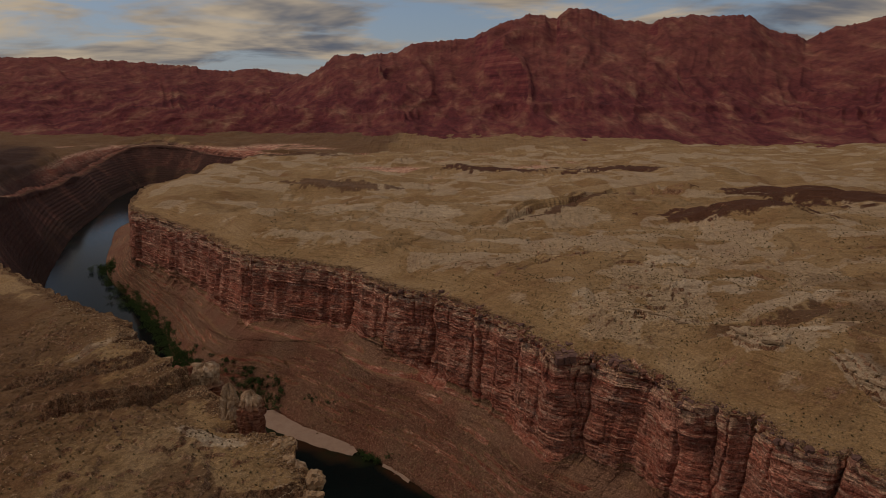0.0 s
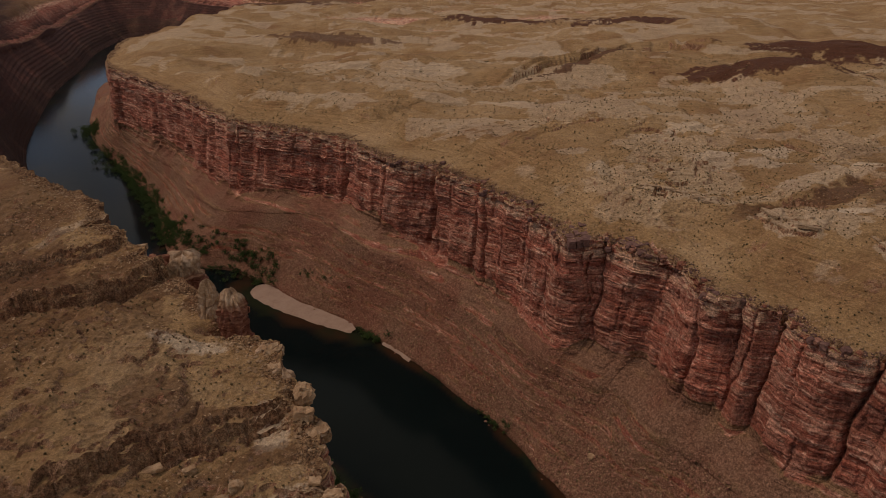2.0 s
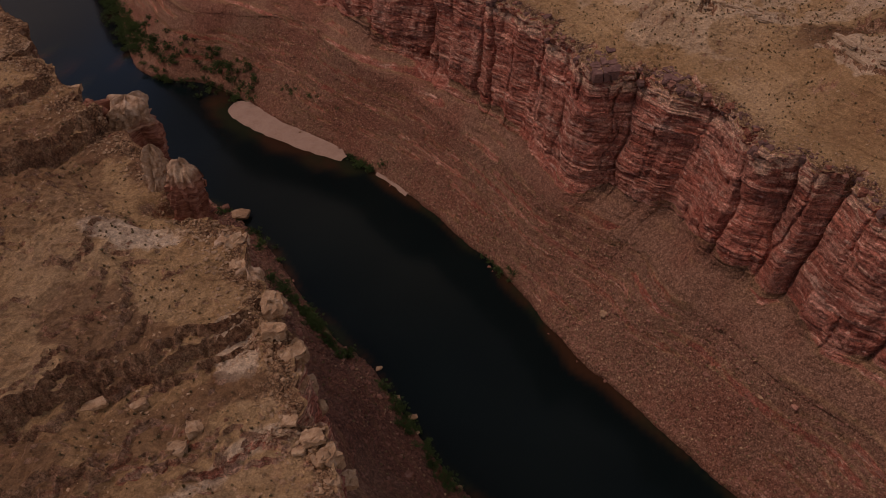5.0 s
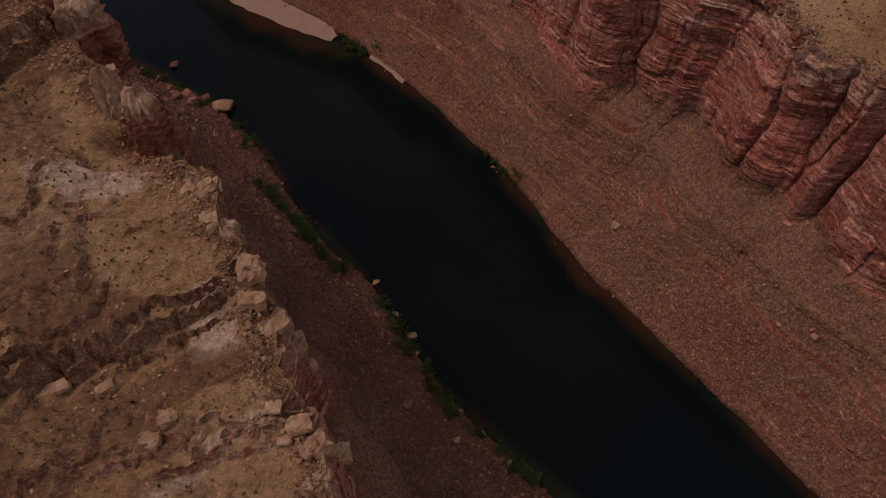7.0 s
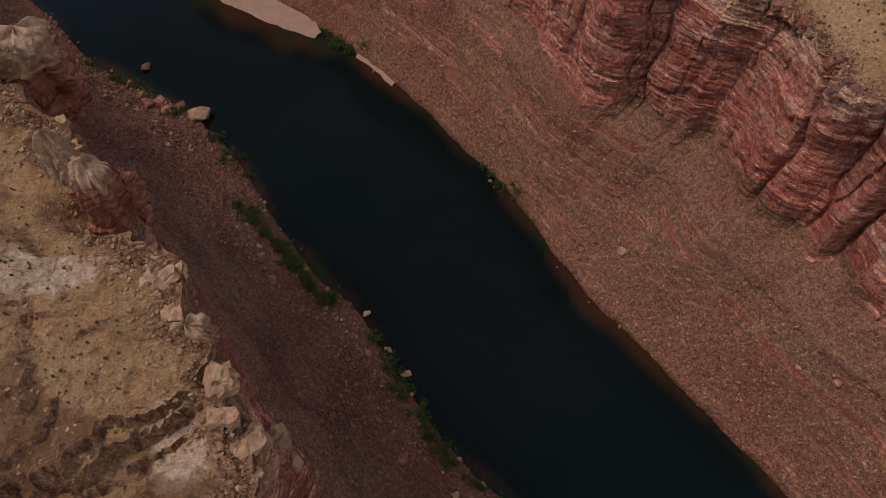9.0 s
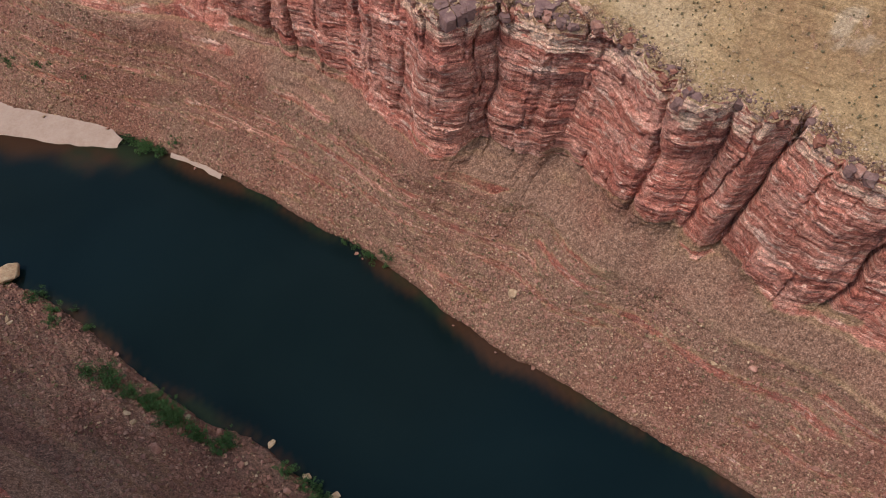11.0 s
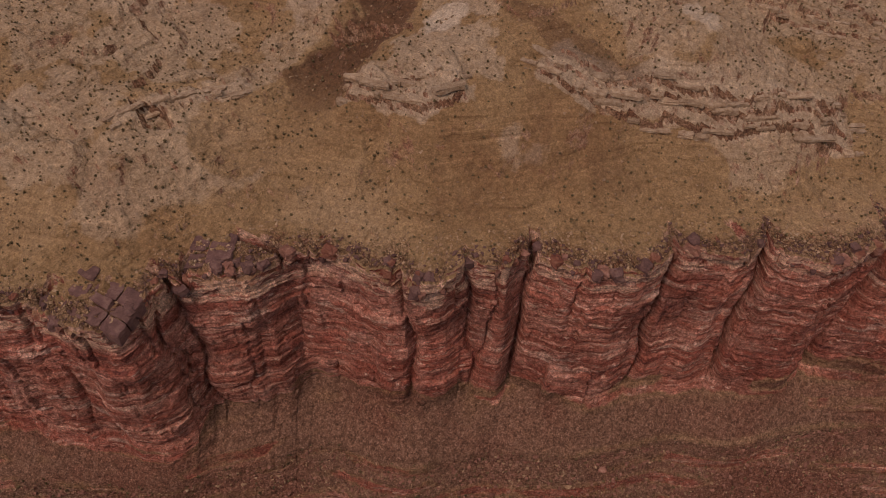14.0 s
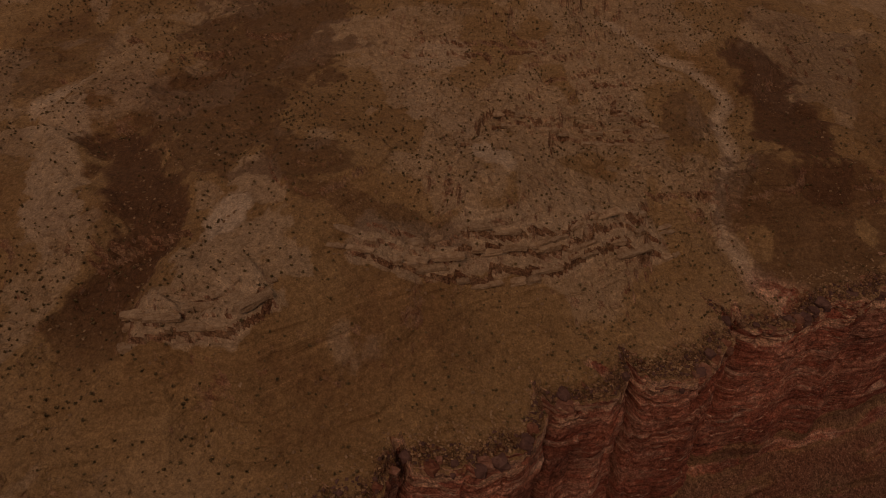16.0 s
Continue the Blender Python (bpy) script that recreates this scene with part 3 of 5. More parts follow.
# ---- ground: one sheet to the horizon, let down inside the canyon ----
def steps(cuts):
    out = [cuts[0][0]]
    for (a, _), (b, step) in zip(cuts[:-1], cuts[1:]):
        n = max(1, int(round((b - a) / step)))
        out += list(a + (b - a) * np.arange(1, n + 1) / n)
    return np.array(out)


GX = steps([(-4800, 0), (-2000, 140), (-900, 22), (-420, 7), (-200, 2.6), (-12, 0.75), (60, 2.0), (270, 0.75), (420, 2.5), (1000, 9), (2000, 25), (4800, 140)])
GY = steps([(-4800, 0), (-900, 160), (-100, 30), (110, 5), (330, 0.75), (480, 1.3), (800, 2.2), (1500, 8), (2600, 20), (4800, 110)])
def surface_tags(x, y, d0=None, left=None):
    """Where the soil is pale or dark; d0: metres inland of the rim."""
    pale = (0.40 + 0.12 * sstep(380, 560, y)) * sstep(0.05, 0.4, fbm(x / 38, y / 30, 4, 71))
    dark = 0.28 * sstep(0.35, 0.8, fbm(x / 55, y / 30, 4, 75))
    if d0 is not None:
        # bare brown flats behind the east rim, redder ground back on the mesa
        pale = pale * np.where(left, 0.45, sstep(14, 24, d0 + 5 * fbm(x / 20, y / 20, 3, 72)))
        dark = np.maximum(dark, np.where(left, (0.30 + 0.3 * sstep(-110, -150, x)) * sstep(16, 30, d0 + 12 * fbm(x / 16, y / 16, 4, 73)), 0))
    pale = np.maximum(pale, patches(x, y, PALE))
    for points, wide in ((LEDGES[0][0], 13.0), (LEDGES[1][0], 12.0), (LEDGES[6][0], 6.0)):
        d, a, side = near_line(x, y, points, 30)
        sd = side * d + 2.2 * fbm(x / 6.0, y / 6.0, 3, 74)
        pale = np.maximum(pale, 0.72 * sstep(-1.5, 0, sd) * sstep(wide + 3, wide - 3, sd) * sstep(0, 0.05, a) * sstep(1, 0.95, a))
    d, _, _ = near_line(x, y, WASH, 25)
    pale = np.maximum(pale, 1.1 * np.exp(-(d / 2.6) ** 2))
    d, _, _ = near_line(x, y, WASH_LEFT, 25)
    pale = np.maximum(pale, 0.9 * np.exp(-(d / 1.6) ** 2))
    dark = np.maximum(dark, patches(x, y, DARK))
    d, a, _ = near_line(x, y, GULLY, 25)
    dark = np.maximum(dark, (0.72 - 0.5 * sstep(0.62, 0.9, a)) * sstep(12.5, 7.0, d + 4.0 * fbm(x / 7, y / 7, 4, 77)))
    pale = pale * sstep(9.0, 12.5, d)
    # the upstream west wall faces away from the sun; its shade is painted in
    shade_and_rubble = sstep(480, 680, y) * sstep(40, -30, x + 0.56 * y + 8) * sstep(1900, 1500, y)
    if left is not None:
        shade_and_rubble = np.maximum(shade_and_rubble, np.where(left, 1.0, 0) * sstep(400, 540, y) * sstep(-180, -320, x) * sstep(2900, 2300, y) * sstep(30, 6, d0))
    return [("pale", pale), ("dark", dark), ("shade_and_rubble", shade_and_rubble * (0.92 + 0.2 * fbm(x / 40, y / 40, 3, 88))), ("talus", 0 * x)]


X, Y = np.meshgrid(GX, GY)
D, ZR, LB = inland(X, Y)
Z = ground_height(X, Y, D, ZR, LB)
Z = Z - sstep(10.0, 6.0, D) * 4.0 - sstep(7.5, 4.0, D) * 130
Z = np.maximum(Z, -12.0)
FAR_OFF = (Y[1:, 1:] > 480) | (Y[1:, 1:] < 100) | (X[1:, 1:] < -205) | (X[1:, 1:] > 420)
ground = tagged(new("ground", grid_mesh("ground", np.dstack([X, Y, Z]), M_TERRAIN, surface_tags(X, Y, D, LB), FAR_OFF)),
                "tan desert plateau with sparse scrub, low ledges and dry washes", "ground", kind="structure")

# ---- canyon walls: cliff, ledges and talus down to the water ----
RNG = np.random.RandomState(5)
BEDS = np.concatenate([[-20], -20 + np.cumsum(RNG.choice([0.7, 1.0, 1.5, 2.2, 3.4], 120, p=[0.22, 0.28, 0.25, 0.15, 0.10]))])
BED_OUT = RNG.uniform(-1, 1, 130)
BED_CELL = RNG.uniform(3.0, 9.0, 130)


def facet_knots(length, rr, prows, wide, deep):
    """Flat joint faces that meet in prows and notches: places along the wall and how far each stands out."""
    knots, at, way = [], 0.0, 1
    while at < length:
        if all(abs(at - p) > 7 for p, _ in prows):
            knots.append((at, way * rr.uniform(0.2, 1.0) * deep))
        at += rr.uniform(0.45, 1.3) * wide
        way = -way
    return np.array(sorted(knots + list(prows))).T


def relief(s, z, cracks, seed, upper, lower):
    """How far the rock stands out of the mean face at s along it and height z: faceted buttresses and cracks, and the beds' own ledges."""
    zz = z + 1.2 * vnoise(s / 90.0, 0 * s, seed) + 0.12 * vnoise(s / 13.0, z / 20.0, seed + 1)
    slant = s + 1.3 * vnoise(z / 16.0, s / 60.0, seed + 3) + 0.25 * vnoise(z / 3.0, s / 9.0, seed + 4)
    high = np.interp(slant, *upper)
    big = 1.0 * vnoise(s / 47.0, z / 160.0, seed + 2) + high + (0.55 * np.interp(slant, *lower) - 0.3 * high) * sstep(80, 74, z + 5 * vnoise(s / 30.0, 0 * s, seed + 8))
    b = np.clip(np.searchsorted(BEDS, zz) - 1, 0, 119)
    edge = np.minimum(zz - BEDS[b], BEDS[b + 1] - zz)
    some = sstep(-0.5, 0.6, vnoise(s / 21.0, zz / 9.0, seed + 11))
    small = (0.20 + 0.42 * some) * BED_OUT[b] - 0.35 * some * np.exp(-(edge / 0.22) ** 2)
    # big joint-bound blocks over several beds, small ones in each
    for group, wide, amp in ((11, 1.7, 0.8), (4, 1.2, 0.4), (1, 0.9, 0.28)):
        bb = b // group
        cell = BED_CELL[bb] * wide
        q = (s + 37.0 * BED_OUT[bb] + 0.6 * vnoise(z / 5.0, s / 9.0, seed + 5)) / cell
        c = np.floor(q)
        e = np.minimum(q - c, 1 - q + c) * cell
        d = amp * (hash2(c, bb, seed + 6) - 0.5) * 2 - 0.45 * amp * np.exp(-(e / 0.35) ** 2)
        if group > 4:
            big = big + d
        else:
            small = small + d
    for sc, depth, wide, lean, low in cracks:
        x = s - sc - lean * (100 - z) - 2.2 * vnoise(z / 12.0, sc + 0 * s, seed + 7) - 0.4 * vnoise(z / 2.5, sc + 0 * s, seed + 12)
        big = big - depth * np.exp(-np.abs(x / wide) ** 1.5) * sstep(low, low + 18, z)
    return big, small + 0.22 * vnoise(s / 1.5, z / 1.1, seed + 9) + 0.25 * fbm(s / 4.0, z / 3.0, 2, seed + 10)


STRIP = np.concatenate([[16, 14, 12.4, 11.2], np.arange(10.2, 0.3, -0.55)])
NS = len(STRIP)


def bank(name, line, near, fine, coarse, seed, crack_points, prow_points, side, label):
    run = np.concatenate([[0], np.cumsum(np.hypot(*(line[1:, :2] - line[:-1, :2]).T))])
    s0, s1 = [run[i * 12] for i in near]
    s = np.concatenate([np.arange(0, s0, coarse), np.arange(s0, s1, fine), np.arange(s1, run[-1], coarse)])
    R = np.stack([np.interp(s, run, line[:, k]) for k in range(6)], -1)
    cracks = []
    for x, y, depth, wide, lean in crack_points:
        i = np.argmin(np.hypot(line[:, 0] - x, line[:, 1] - y))
        cracks.append((run[i], depth, wide, lean, 40))
    rr = np.random.RandomState(seed)
    for k in range(24):
        cracks.append((rr.uniform(s0, s1), rr.uniform(0.7, 1.7), rr.uniform(0.35, 0.55), rr.uniform(-0.04, 0.04), rr.uniform(42, 78)))
    prows = [(run[np.argmin(np.hypot(line[:, 0] - x, line[:, 1] - y))], out) for x, y, out in prow_points]
    upper, lower = facet_knots(run[-1], rr, prows, 11.0, 2.3), facet_knots(run[-1], rr, [], 8.0, 2.2)
    S = s[:, None]
    rx, ry, zr, ex, ey, zf = [R[:, k][:, None] for k in range(6)]
    zf = zf + 2.0 * vnoise(S / 33.0, 0 * S, seed + 20)
    w = np.hypot(ex - rx, ey - ry)
    mx, my = (ex - rx) / w, (ey - ry) / w
    # the way out of the face, square to the smoothed rim
    tx = np.interp(s + 6, run, line[:, 0]) - np.interp(s - 6, run, line[:, 0])
    ty = np.interp(s + 6, run, line[:, 1]) - np.interp(s - 6, run, line[:, 1])
    tl = np.hypot(tx, ty)
    nx, ny = (side * ty / tl)[:, None], (-side * tx / tl)[:, None]
    foot = np.minimum(0.42 * w, 19.0)
    # rows: inland strip, cliff with its ledgy foot, talus to below the water
    strip = STRIP[None]
    q = np.linspace(0, 1, 190)[None]
    zc = zr + (zf - zr) * q
    hard = 0.20 * q + 0.08 * sstep(0.35, 0.6, q) + 0.72 * sstep(0.76, 1.0, q)
    big, small = relief(np.broadcast_to(S, zc.shape), zc, cracks, seed, upper, lower)
    below = sstep(0.76, 0.90, q + 0.05 * vnoise(S / 18.0, 0 * S, seed + 21))
    rel = big * (1 - 0.8 * below) + small * (1 - 0.55 * below)
    # a stepped dark slope in place of the cliff far upstream on the west side
    far = sstep(430, 560, ry) * (side < 0)
    below = np.maximum(below, far)
    foot = foot * (1 - far) + 0.75 * w * far
    oc = foot * (hard * (1 - far) + q * far)
    # thin hard beds step down the slope under the cliff, here and there
    def ledged(z):
        hard = sstep(-0.15, 0.5, fbm(S / 26.0, z / 5.0, 3, seed + 41) + 0.35 * np.exp(-((z - 46) / 3.0) ** 2) + 0.5 * np.exp(-((z - 23) / 2.5) ** 2) - 0.5 * sstep(16, 6, z))
        dip = 0.5 * vnoise(S / 60.0, 0 * z, seed + 38) + 0.15 * vnoise(S / 6.0, z / 4.0, seed + 42)
        hard = hard * (1.0 if side > 0 else 0.35)
        part_way = (z + dip) / 5.2
        part_way = part_way - np.floor(part_way)
        bare = 0.55 * sstep(0.56, 0.70, part_way) * np.clip(1.4 * hard + 0.6 * far, 0, 1) * (z > 3)
        seam = np.exp(-((z + dip - 25.4) / 1.3) ** 2) + np.exp(-((z + dip - 45.8) / 1.5) ** 2) + 0.7 * np.exp(-((z + dip - 36.0) / 0.8) ** 2)
        bare = np.maximum(bare, 0.62 * np.minimum(seam, 1) * sstep(-0.45, 0.1, fbm(S / 38.0, z / 9.0, 3, seed + 46)) * (side > 0))
        return z + (0.95 * hard + 0.5 * far) * (terrace(z, 5.2, 0.85, dip) - z) / (1 + 0.5 * far), bare
    stepped, bare_c = ledged(zc)
    zc = zc + below * (stepped - zc)
    rel = rel * (1 - 0.85 * far)
    # a hard rim bed over a weathered-out one, here and there
    deep = zr - zc
    some = sstep(-0.15, 0.35, fbm(S / 11.0, 0 * S, 3, seed + 70))
    rel = rel + some * (0.7 * sstep(3.4, 2.8, deep) - 1.7 * np.exp(-((deep - 4.3 - vnoise(S / 7.0, 0 * S, seed + 71)) / 0.8) ** 2))
    top = rel[:, :1]
    t = np.linspace(0, 1, 70)[None, 1:]
    ot = foot + (w + 6 - foot) * t
    zt = zf * (1 - t * (w + 6 - foot) / (w - foot))
    fan = np.sin(np.pi * t)
    zt = zt - 2.5 * fan + 0.5 * ridged(S / 30.0, ot / 60.0, 2, seed + 36) * fan
    stepped, bare_t = ledged(zt)
    zt = np.where(zt > 3, stepped, zt) + 0.6 * fbm(S / 9.0, ot / 14.0, 3, seed + 30) * fan + 0.35 * vnoise(S / 1.5, ot / 1.5, seed + 33) * sstep(0, 0.1, t)
    zt = zt + 1.4 * sstep(0.0, 0.7, zt) * (1 - sstep(0.8, 7.0, zt)) * (0.6 + 0.8 * vnoise(S / 14.0, 0 * t, seed + 50))
    rel_t = rel[:, -1:] * (1 - sstep(0, 0.22, t))
    os_ = -strip + top * (1 - sstep(1, 14, strip))
    px, py = rx + nx * os_, ry + ny * os_
    d, z2, lb = inland(px, py)
    zs = ground_height(px, py, np.maximum(d, 0), z2, lb) + 0.25 - 1.1 * sstep(9, 15, strip) + 0.6 * vnoise(px / 2.3, py / 2.3, seed + 40) * (1 - sstep(4, 9, strip))
    # cracked flagstones along the edge, and joints that run back into the plateau
    flag = 1 - sstep(3.0, 7.5, strip + 3.0 * fbm(px / 9.0, py / 9.0, 3, seed + 43))
    joint, own = cells(px / 2.3, py / 2.3, seed + 44)
    zs = zs + flag * (0.9 * (own - 0.5) - 0.6 * np.exp(-(joint / 0.10) ** 2))
    for points, deep in FISSURES:
        fd, fa, _ = near_line(px, py, points, 20)
        zs = zs - deep * np.clip(1 - fa, 0, 1) ** 0.6 * np.exp(-np.abs(fd / 0.75) ** 2)
    zedge = zs[:, -1:]
    zc = zc + (zedge - zr) * (1 - sstep(0, 0.12, q))
    rl = np.hstack([0 * os_, rel, rel_t])
    O = np.hstack([0 * os_, oc + 0 * rel, ot + 0 * rel_t])
    PX = rx + mx * O + nx * (rl + np.hstack([os_, 0 * rel, 0 * rel_t]))
    PY = ry + my * O + ny * (rl + np.hstack([os_, 0 * rel, 0 * rel_t]))
    P = np.dstack([PX, PY, np.hstack([zs, zc, zt])])
    creep = fbm(S / 26.0, q * 3, 3, seed + 60)
    creep_t = fbm(S / 26.0, 3 + t * 3, 3, seed + 60)
    tal = np.hstack([0 * zs, sstep(0.71, 0.81, q + 0.08 * creep) * (1 - bare_c), 1 - bare_t])
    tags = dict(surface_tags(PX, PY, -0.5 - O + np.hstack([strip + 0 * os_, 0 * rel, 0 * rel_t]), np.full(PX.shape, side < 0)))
    # the wall's painted shade, halved on the strip; west talus rubble is dark itself
    return tagged(new(name, grid_mesh(name, P, M_TERRAIN, [("talus", tal), ("flag", np.hstack([flag, 0 * rel, 0 * rel_t])), ("pale", tags["pale"]), ("dark", tags["dark"]), ("shade_and_rubble", np.maximum(tags["shade_and_rubble"] * np.hstack([0.5 + 0 * zs, 1 + 0 * zc, 1 + 0 * zt]), np.hstack([0 * zs, 0 * zc, 0.38 * (side < 0) * (0.7 + 0.5 * fbm(S / 14.0, ot / 9.0, 3, seed + 45))])))], False)), label, "cliff", kind="structure"), P


RIGHT_CRACKS = [(-66, 485, 8, 1.3, 0.0), (-40, 447, 5, 1.2, 0.0), (-4, 424, 7, 1.6, 0.0), (14, 393, 5, 0.9, 0.03), (22, 384, 6, 0.8, 0.05), (40, 354, 6, 0.8, 0.08),
                (69, 312, 2.6, 0.7, 0.03), (98, 272, 2.5, 0.8, 0.0), (117, 249, 4.0, 0.55, 0.0), (108, 260, 2.4, 0.6, 0.03), (134, 222, 5, 0.8, 0.0), (149, 204, 6, 0.6, 0.0), (168, 177, 12, 1.3, -0.12)]
RIGHT_PROWS = [(49, 334, -3.5), (56, 320, 4.0), (68, 313, -3.5), (81, 305, 2.8), (91, 298, -2.0), (98, 280, 1.6), (108, 260, -1.5), (113, 254, 2.0), (116, 251, -2.0), (124, 237, 2.2), (136, 220, -2.4), (145, 210, 1.6), (149, 204, -2.6), (158, 189, 2.0), (167, 178, -4.0), (174, 169, 2.0)]
FISSURES = [([(114, 249.5), (122, 252), (132, 256)], 7.0), ([(146, 206), (150, 212), (153, 218)], 5.0), ([(136, 221), (141, 227)], 4.0), ([(163, 180), (170, 180), (178, 180)], 8.0), ([(67, 312), (71, 318), (69, 330), (67, 339)], 5.0), ([(67, 339), (58, 337), (47, 335)], 4.0), ([(90, 300), (88, 311), (86, 323)], 4.0), ([(70, 313), (77, 317), (86, 323)], 3.5), ([(-2, 418), (4, 427)], 5.0), ([(16, 389), (24, 396)], 4.0)]
LEFT_CRACKS = [(-104, 266, 4, 1.5, 0), (-60, 220, 5, 1.6, 0), (-40, 192, 4, 1.4, 0), (-24, 168, 5, 1.4, 0), (-137, 297, 5, 1.6, 0)]
cliff_east, PE = bank("cliff_east", RIGHT_LINE, (6, 30), 0.55, 4.0, 100, RIGHT_CRACKS, RIGHT_PROWS, 1, "layered red sandstone canyon wall with deep joints above a stony talus")
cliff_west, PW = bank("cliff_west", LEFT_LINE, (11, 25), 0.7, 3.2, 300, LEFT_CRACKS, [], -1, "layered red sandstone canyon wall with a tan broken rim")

# ---- river ----
WX, WY = np.meshgrid(steps([(-1300, 0), (-300, 25), (-200, 8), (130, 2.5), (420, 20)]), steps([(-600, 0), (120, 30), (480, 2.5), (2200, 25)]))
shallow = np.zeros(WX.shape)
for line, wide in ((RIGHT_LINE, 5.0), (LEFT_LINE, 4.5)):
    d, _, _ = line_distance(WX, WY, line[:, [3, 4, 2, 0, 1, 5]])
    shallow = np.maximum(shallow, 1 - sstep(0, wide, np.abs(d) + 3 * fbm(WX / 25, WY / 25, 2, 5)))
d, _, _ = near_line(WX, WY, [(-140, 470), (-133, 452), (-112, 433), (-75, 410), (-50, 398)], 30)
shallow = np.maximum(shallow, 0.9 * sstep(13, 2, d + 3 * fbm(WX / 12, WY / 12, 2, 9)))
river = tagged(new("river", grid_mesh("river", np.dstack([WX, WY, 0 * WX]), M_WATER, [("shallow", shallow)])), "calm dark green river between the canyon walls", "river", kind="structure")


def sandbar(water, inner, high):
    """A low bar of sand from the water's edge up to the foot of the bank."""
    lo, hi = catmull(water, 12), catmull(inner, 12)
    v = np.linspace(-0.12, 1.0, 20)[None]
    px = lo[:, :1] * (1 - v) + hi[:, :1] * v
    py = lo[:, 1:2] * (1 - v) + hi[:, 1:2] * v
    px, py = px + 0.5 * vnoise(px / 5, py / 5, 3), py + 0.5 * vnoise(px / 5, py / 5, 4)
    z = -0.4 + high * (1.3 * sstep(-0.12, 0.35, v) + 0.5 * v) + 0.08 * vnoise(px / 3, py / 3, 8)
    return tagged(new("sandbar", grid_mesh("sandbar", np.dstack([px, py, z]), M_SAND)), "smooth pale pinkish bar of river sand at the water's edge", "sandbar", kind="structure")


sandbar([(-131, 456), (-126, 447), (-112, 434), (-97.7, 424), (-75, 411), (-57, 403)], [(-130, 461), (-125, 467), (-107, 464), (-85, 449), (-65, 432), (-54, 406)], 0.9)
sandbar([(-37, 390), (-29, 382), (-20, 371)], [(-35, 393), (-25, 387), (-17, 376)], 0.9)


# ---- mountains behind the plain ----
def range_mesh(name, outline, crest, base, seed, label, az0, az1, low):
    az = np.arange(az0, az1, 0.075)
    el = np.interp(az, [a for a, _ in outline], [e for _, e in outline])
    t = np.concatenate([np.linspace(0, 1, 130), [1.06, 1.15, 1.3]])[None]
    A = np.radians(az)[:, None]
    rise = np.tan(np.radians(el))[:, None] * crest + 218.5
    arc = A * crest
    jag = fbm(arc / 55.0, 0 * arc, 4, seed) * 7 + np.abs(fbm(arc / 13.0, 0 * arc, 2, seed + 5)) * 7
    spur = ridged(arc / 620.0 + 0.35 * fbm(arc / 300, t * 3, 2, seed + 2), t * 0.6, 3, seed + 9) * 0.10 + ridged(arc / 150.0 + 0.4 * fbm(arc / 120, t * 4, 2, seed + 6), t * 1.0, 3, seed + 19) * 0.012
    tt = np.clip(t + spur * np.sin(np.pi * np.clip(t, 0, 1)) ** 0.8, 0, 1.0)
    h = np.interp(tt, [0, 0.16, 0.30, 0.335, 0.345, 0.44, 0.62, 0.645, 0.76, 0.82, 0.84, 0.92, 0.95, 1.0], [0.0, 0.07, 0.155, 0.18, 0.215, 0.26, 0.44, 0.475, 0.62, 0.70, 0.75, 0.86, 0.94, 1.0])
    r = base + (crest - base) * t + fbm(arc / 160, t * 5, 3, seed + 12) * 18 * np.sin(np.pi * np.clip(t, 0, 1))
    z = low + (rise - low + jag * sstep(0.8, 1, t)) * h - np.maximum(0, t - 1) * 420
    z = z + fbm(arc / 40, t * 34, 4, seed + 15) * 6 * np.sin(np.pi * np.clip(t, 0, 1))
    P = np.dstack([np.sin(A) * r, np.cos(A) * r, z])
    return tagged(new(name, grid_mesh(name, P, M_RANGE)), label, "mountain", kind="structure")


MAIN = [(-70, 4.0), (-13, 0.6), (-10.5, 1.57), (-8.3, 3.24), (-4.2, 3.31), (-2.4, 4.04), (2.5, 4.54), (4.2, 5.50), (6.4, 6.18), (8.8, 5.98), (9.6, 6.66), (11.1, 6.63), (12.8, 5.87), (14.9, 5.53),
        (15.6, 5.19), (16.3, 5.69), (19.6, 5.86), (22.7, 5.59), (23.9, 4.66), (25.9, 4.21), (26.4, 4.0), (28.5, 4.74), (31.0, 5.34), (50, 6), (70, 4)]
BACK = [(-70, 4), (-31.3, 2.54), (-28.1, 2.7), (-25.1, 2.58), (-19.8, 2.28), (-17.0, 2.02), (-13.7, 2.06), (-10.5, 1.57), (0, 1.0), (10, 1.0)]
range_mesh("backdrop_main", MAIN, 3700, 1850, 7, "dark red layered sandstone mountain with cliffs and spurs", -13.5, 60, 84)
range_mesh("backdrop_back", BACK, 4500, 2450, 47, "distant dark red escarpment with a flat crest", -60, 5, 84)
range_mesh("backdrop_bench", [(-40, -1.6), (-26, -1.5), (-24, -0.55), (-20, -0.75), (-14, -0.8), (-8, -0.9), (0, -1.2)], 2650, 2150, 87, "low dark red mesa with a flat ledge before the mountains", -25.5, -2, 84)

# ---- helpers for things ----
bpy.context.view_layer.update()
DEPS = bpy.context.evaluated_depsgraph_get()


def drop(x, y):
    """Height, normal and name of the ground below x, y."""
    hit, place, normal, _, ob, _ = scene.ray_cast(DEPS, (x, y, 190.0), (0, 0, -1))
    return (place.z, normal, ob.name) if hit else (0.0, Vector((0, 0, 1)), "")


def part(name, bm, mat, parent=None, label="", smooth=False):
    me = bpy.data.meshes.new(name)
    bm.to_mesh(me)
    bm.free()
    for p in me.polygons:
        p.use_smooth = smooth
    me.materials.append(mat)
    ob = new(name, me)
    if parent is not None:
        ob.parent = parent
    if label:
        ob["label"] = label
    return ob


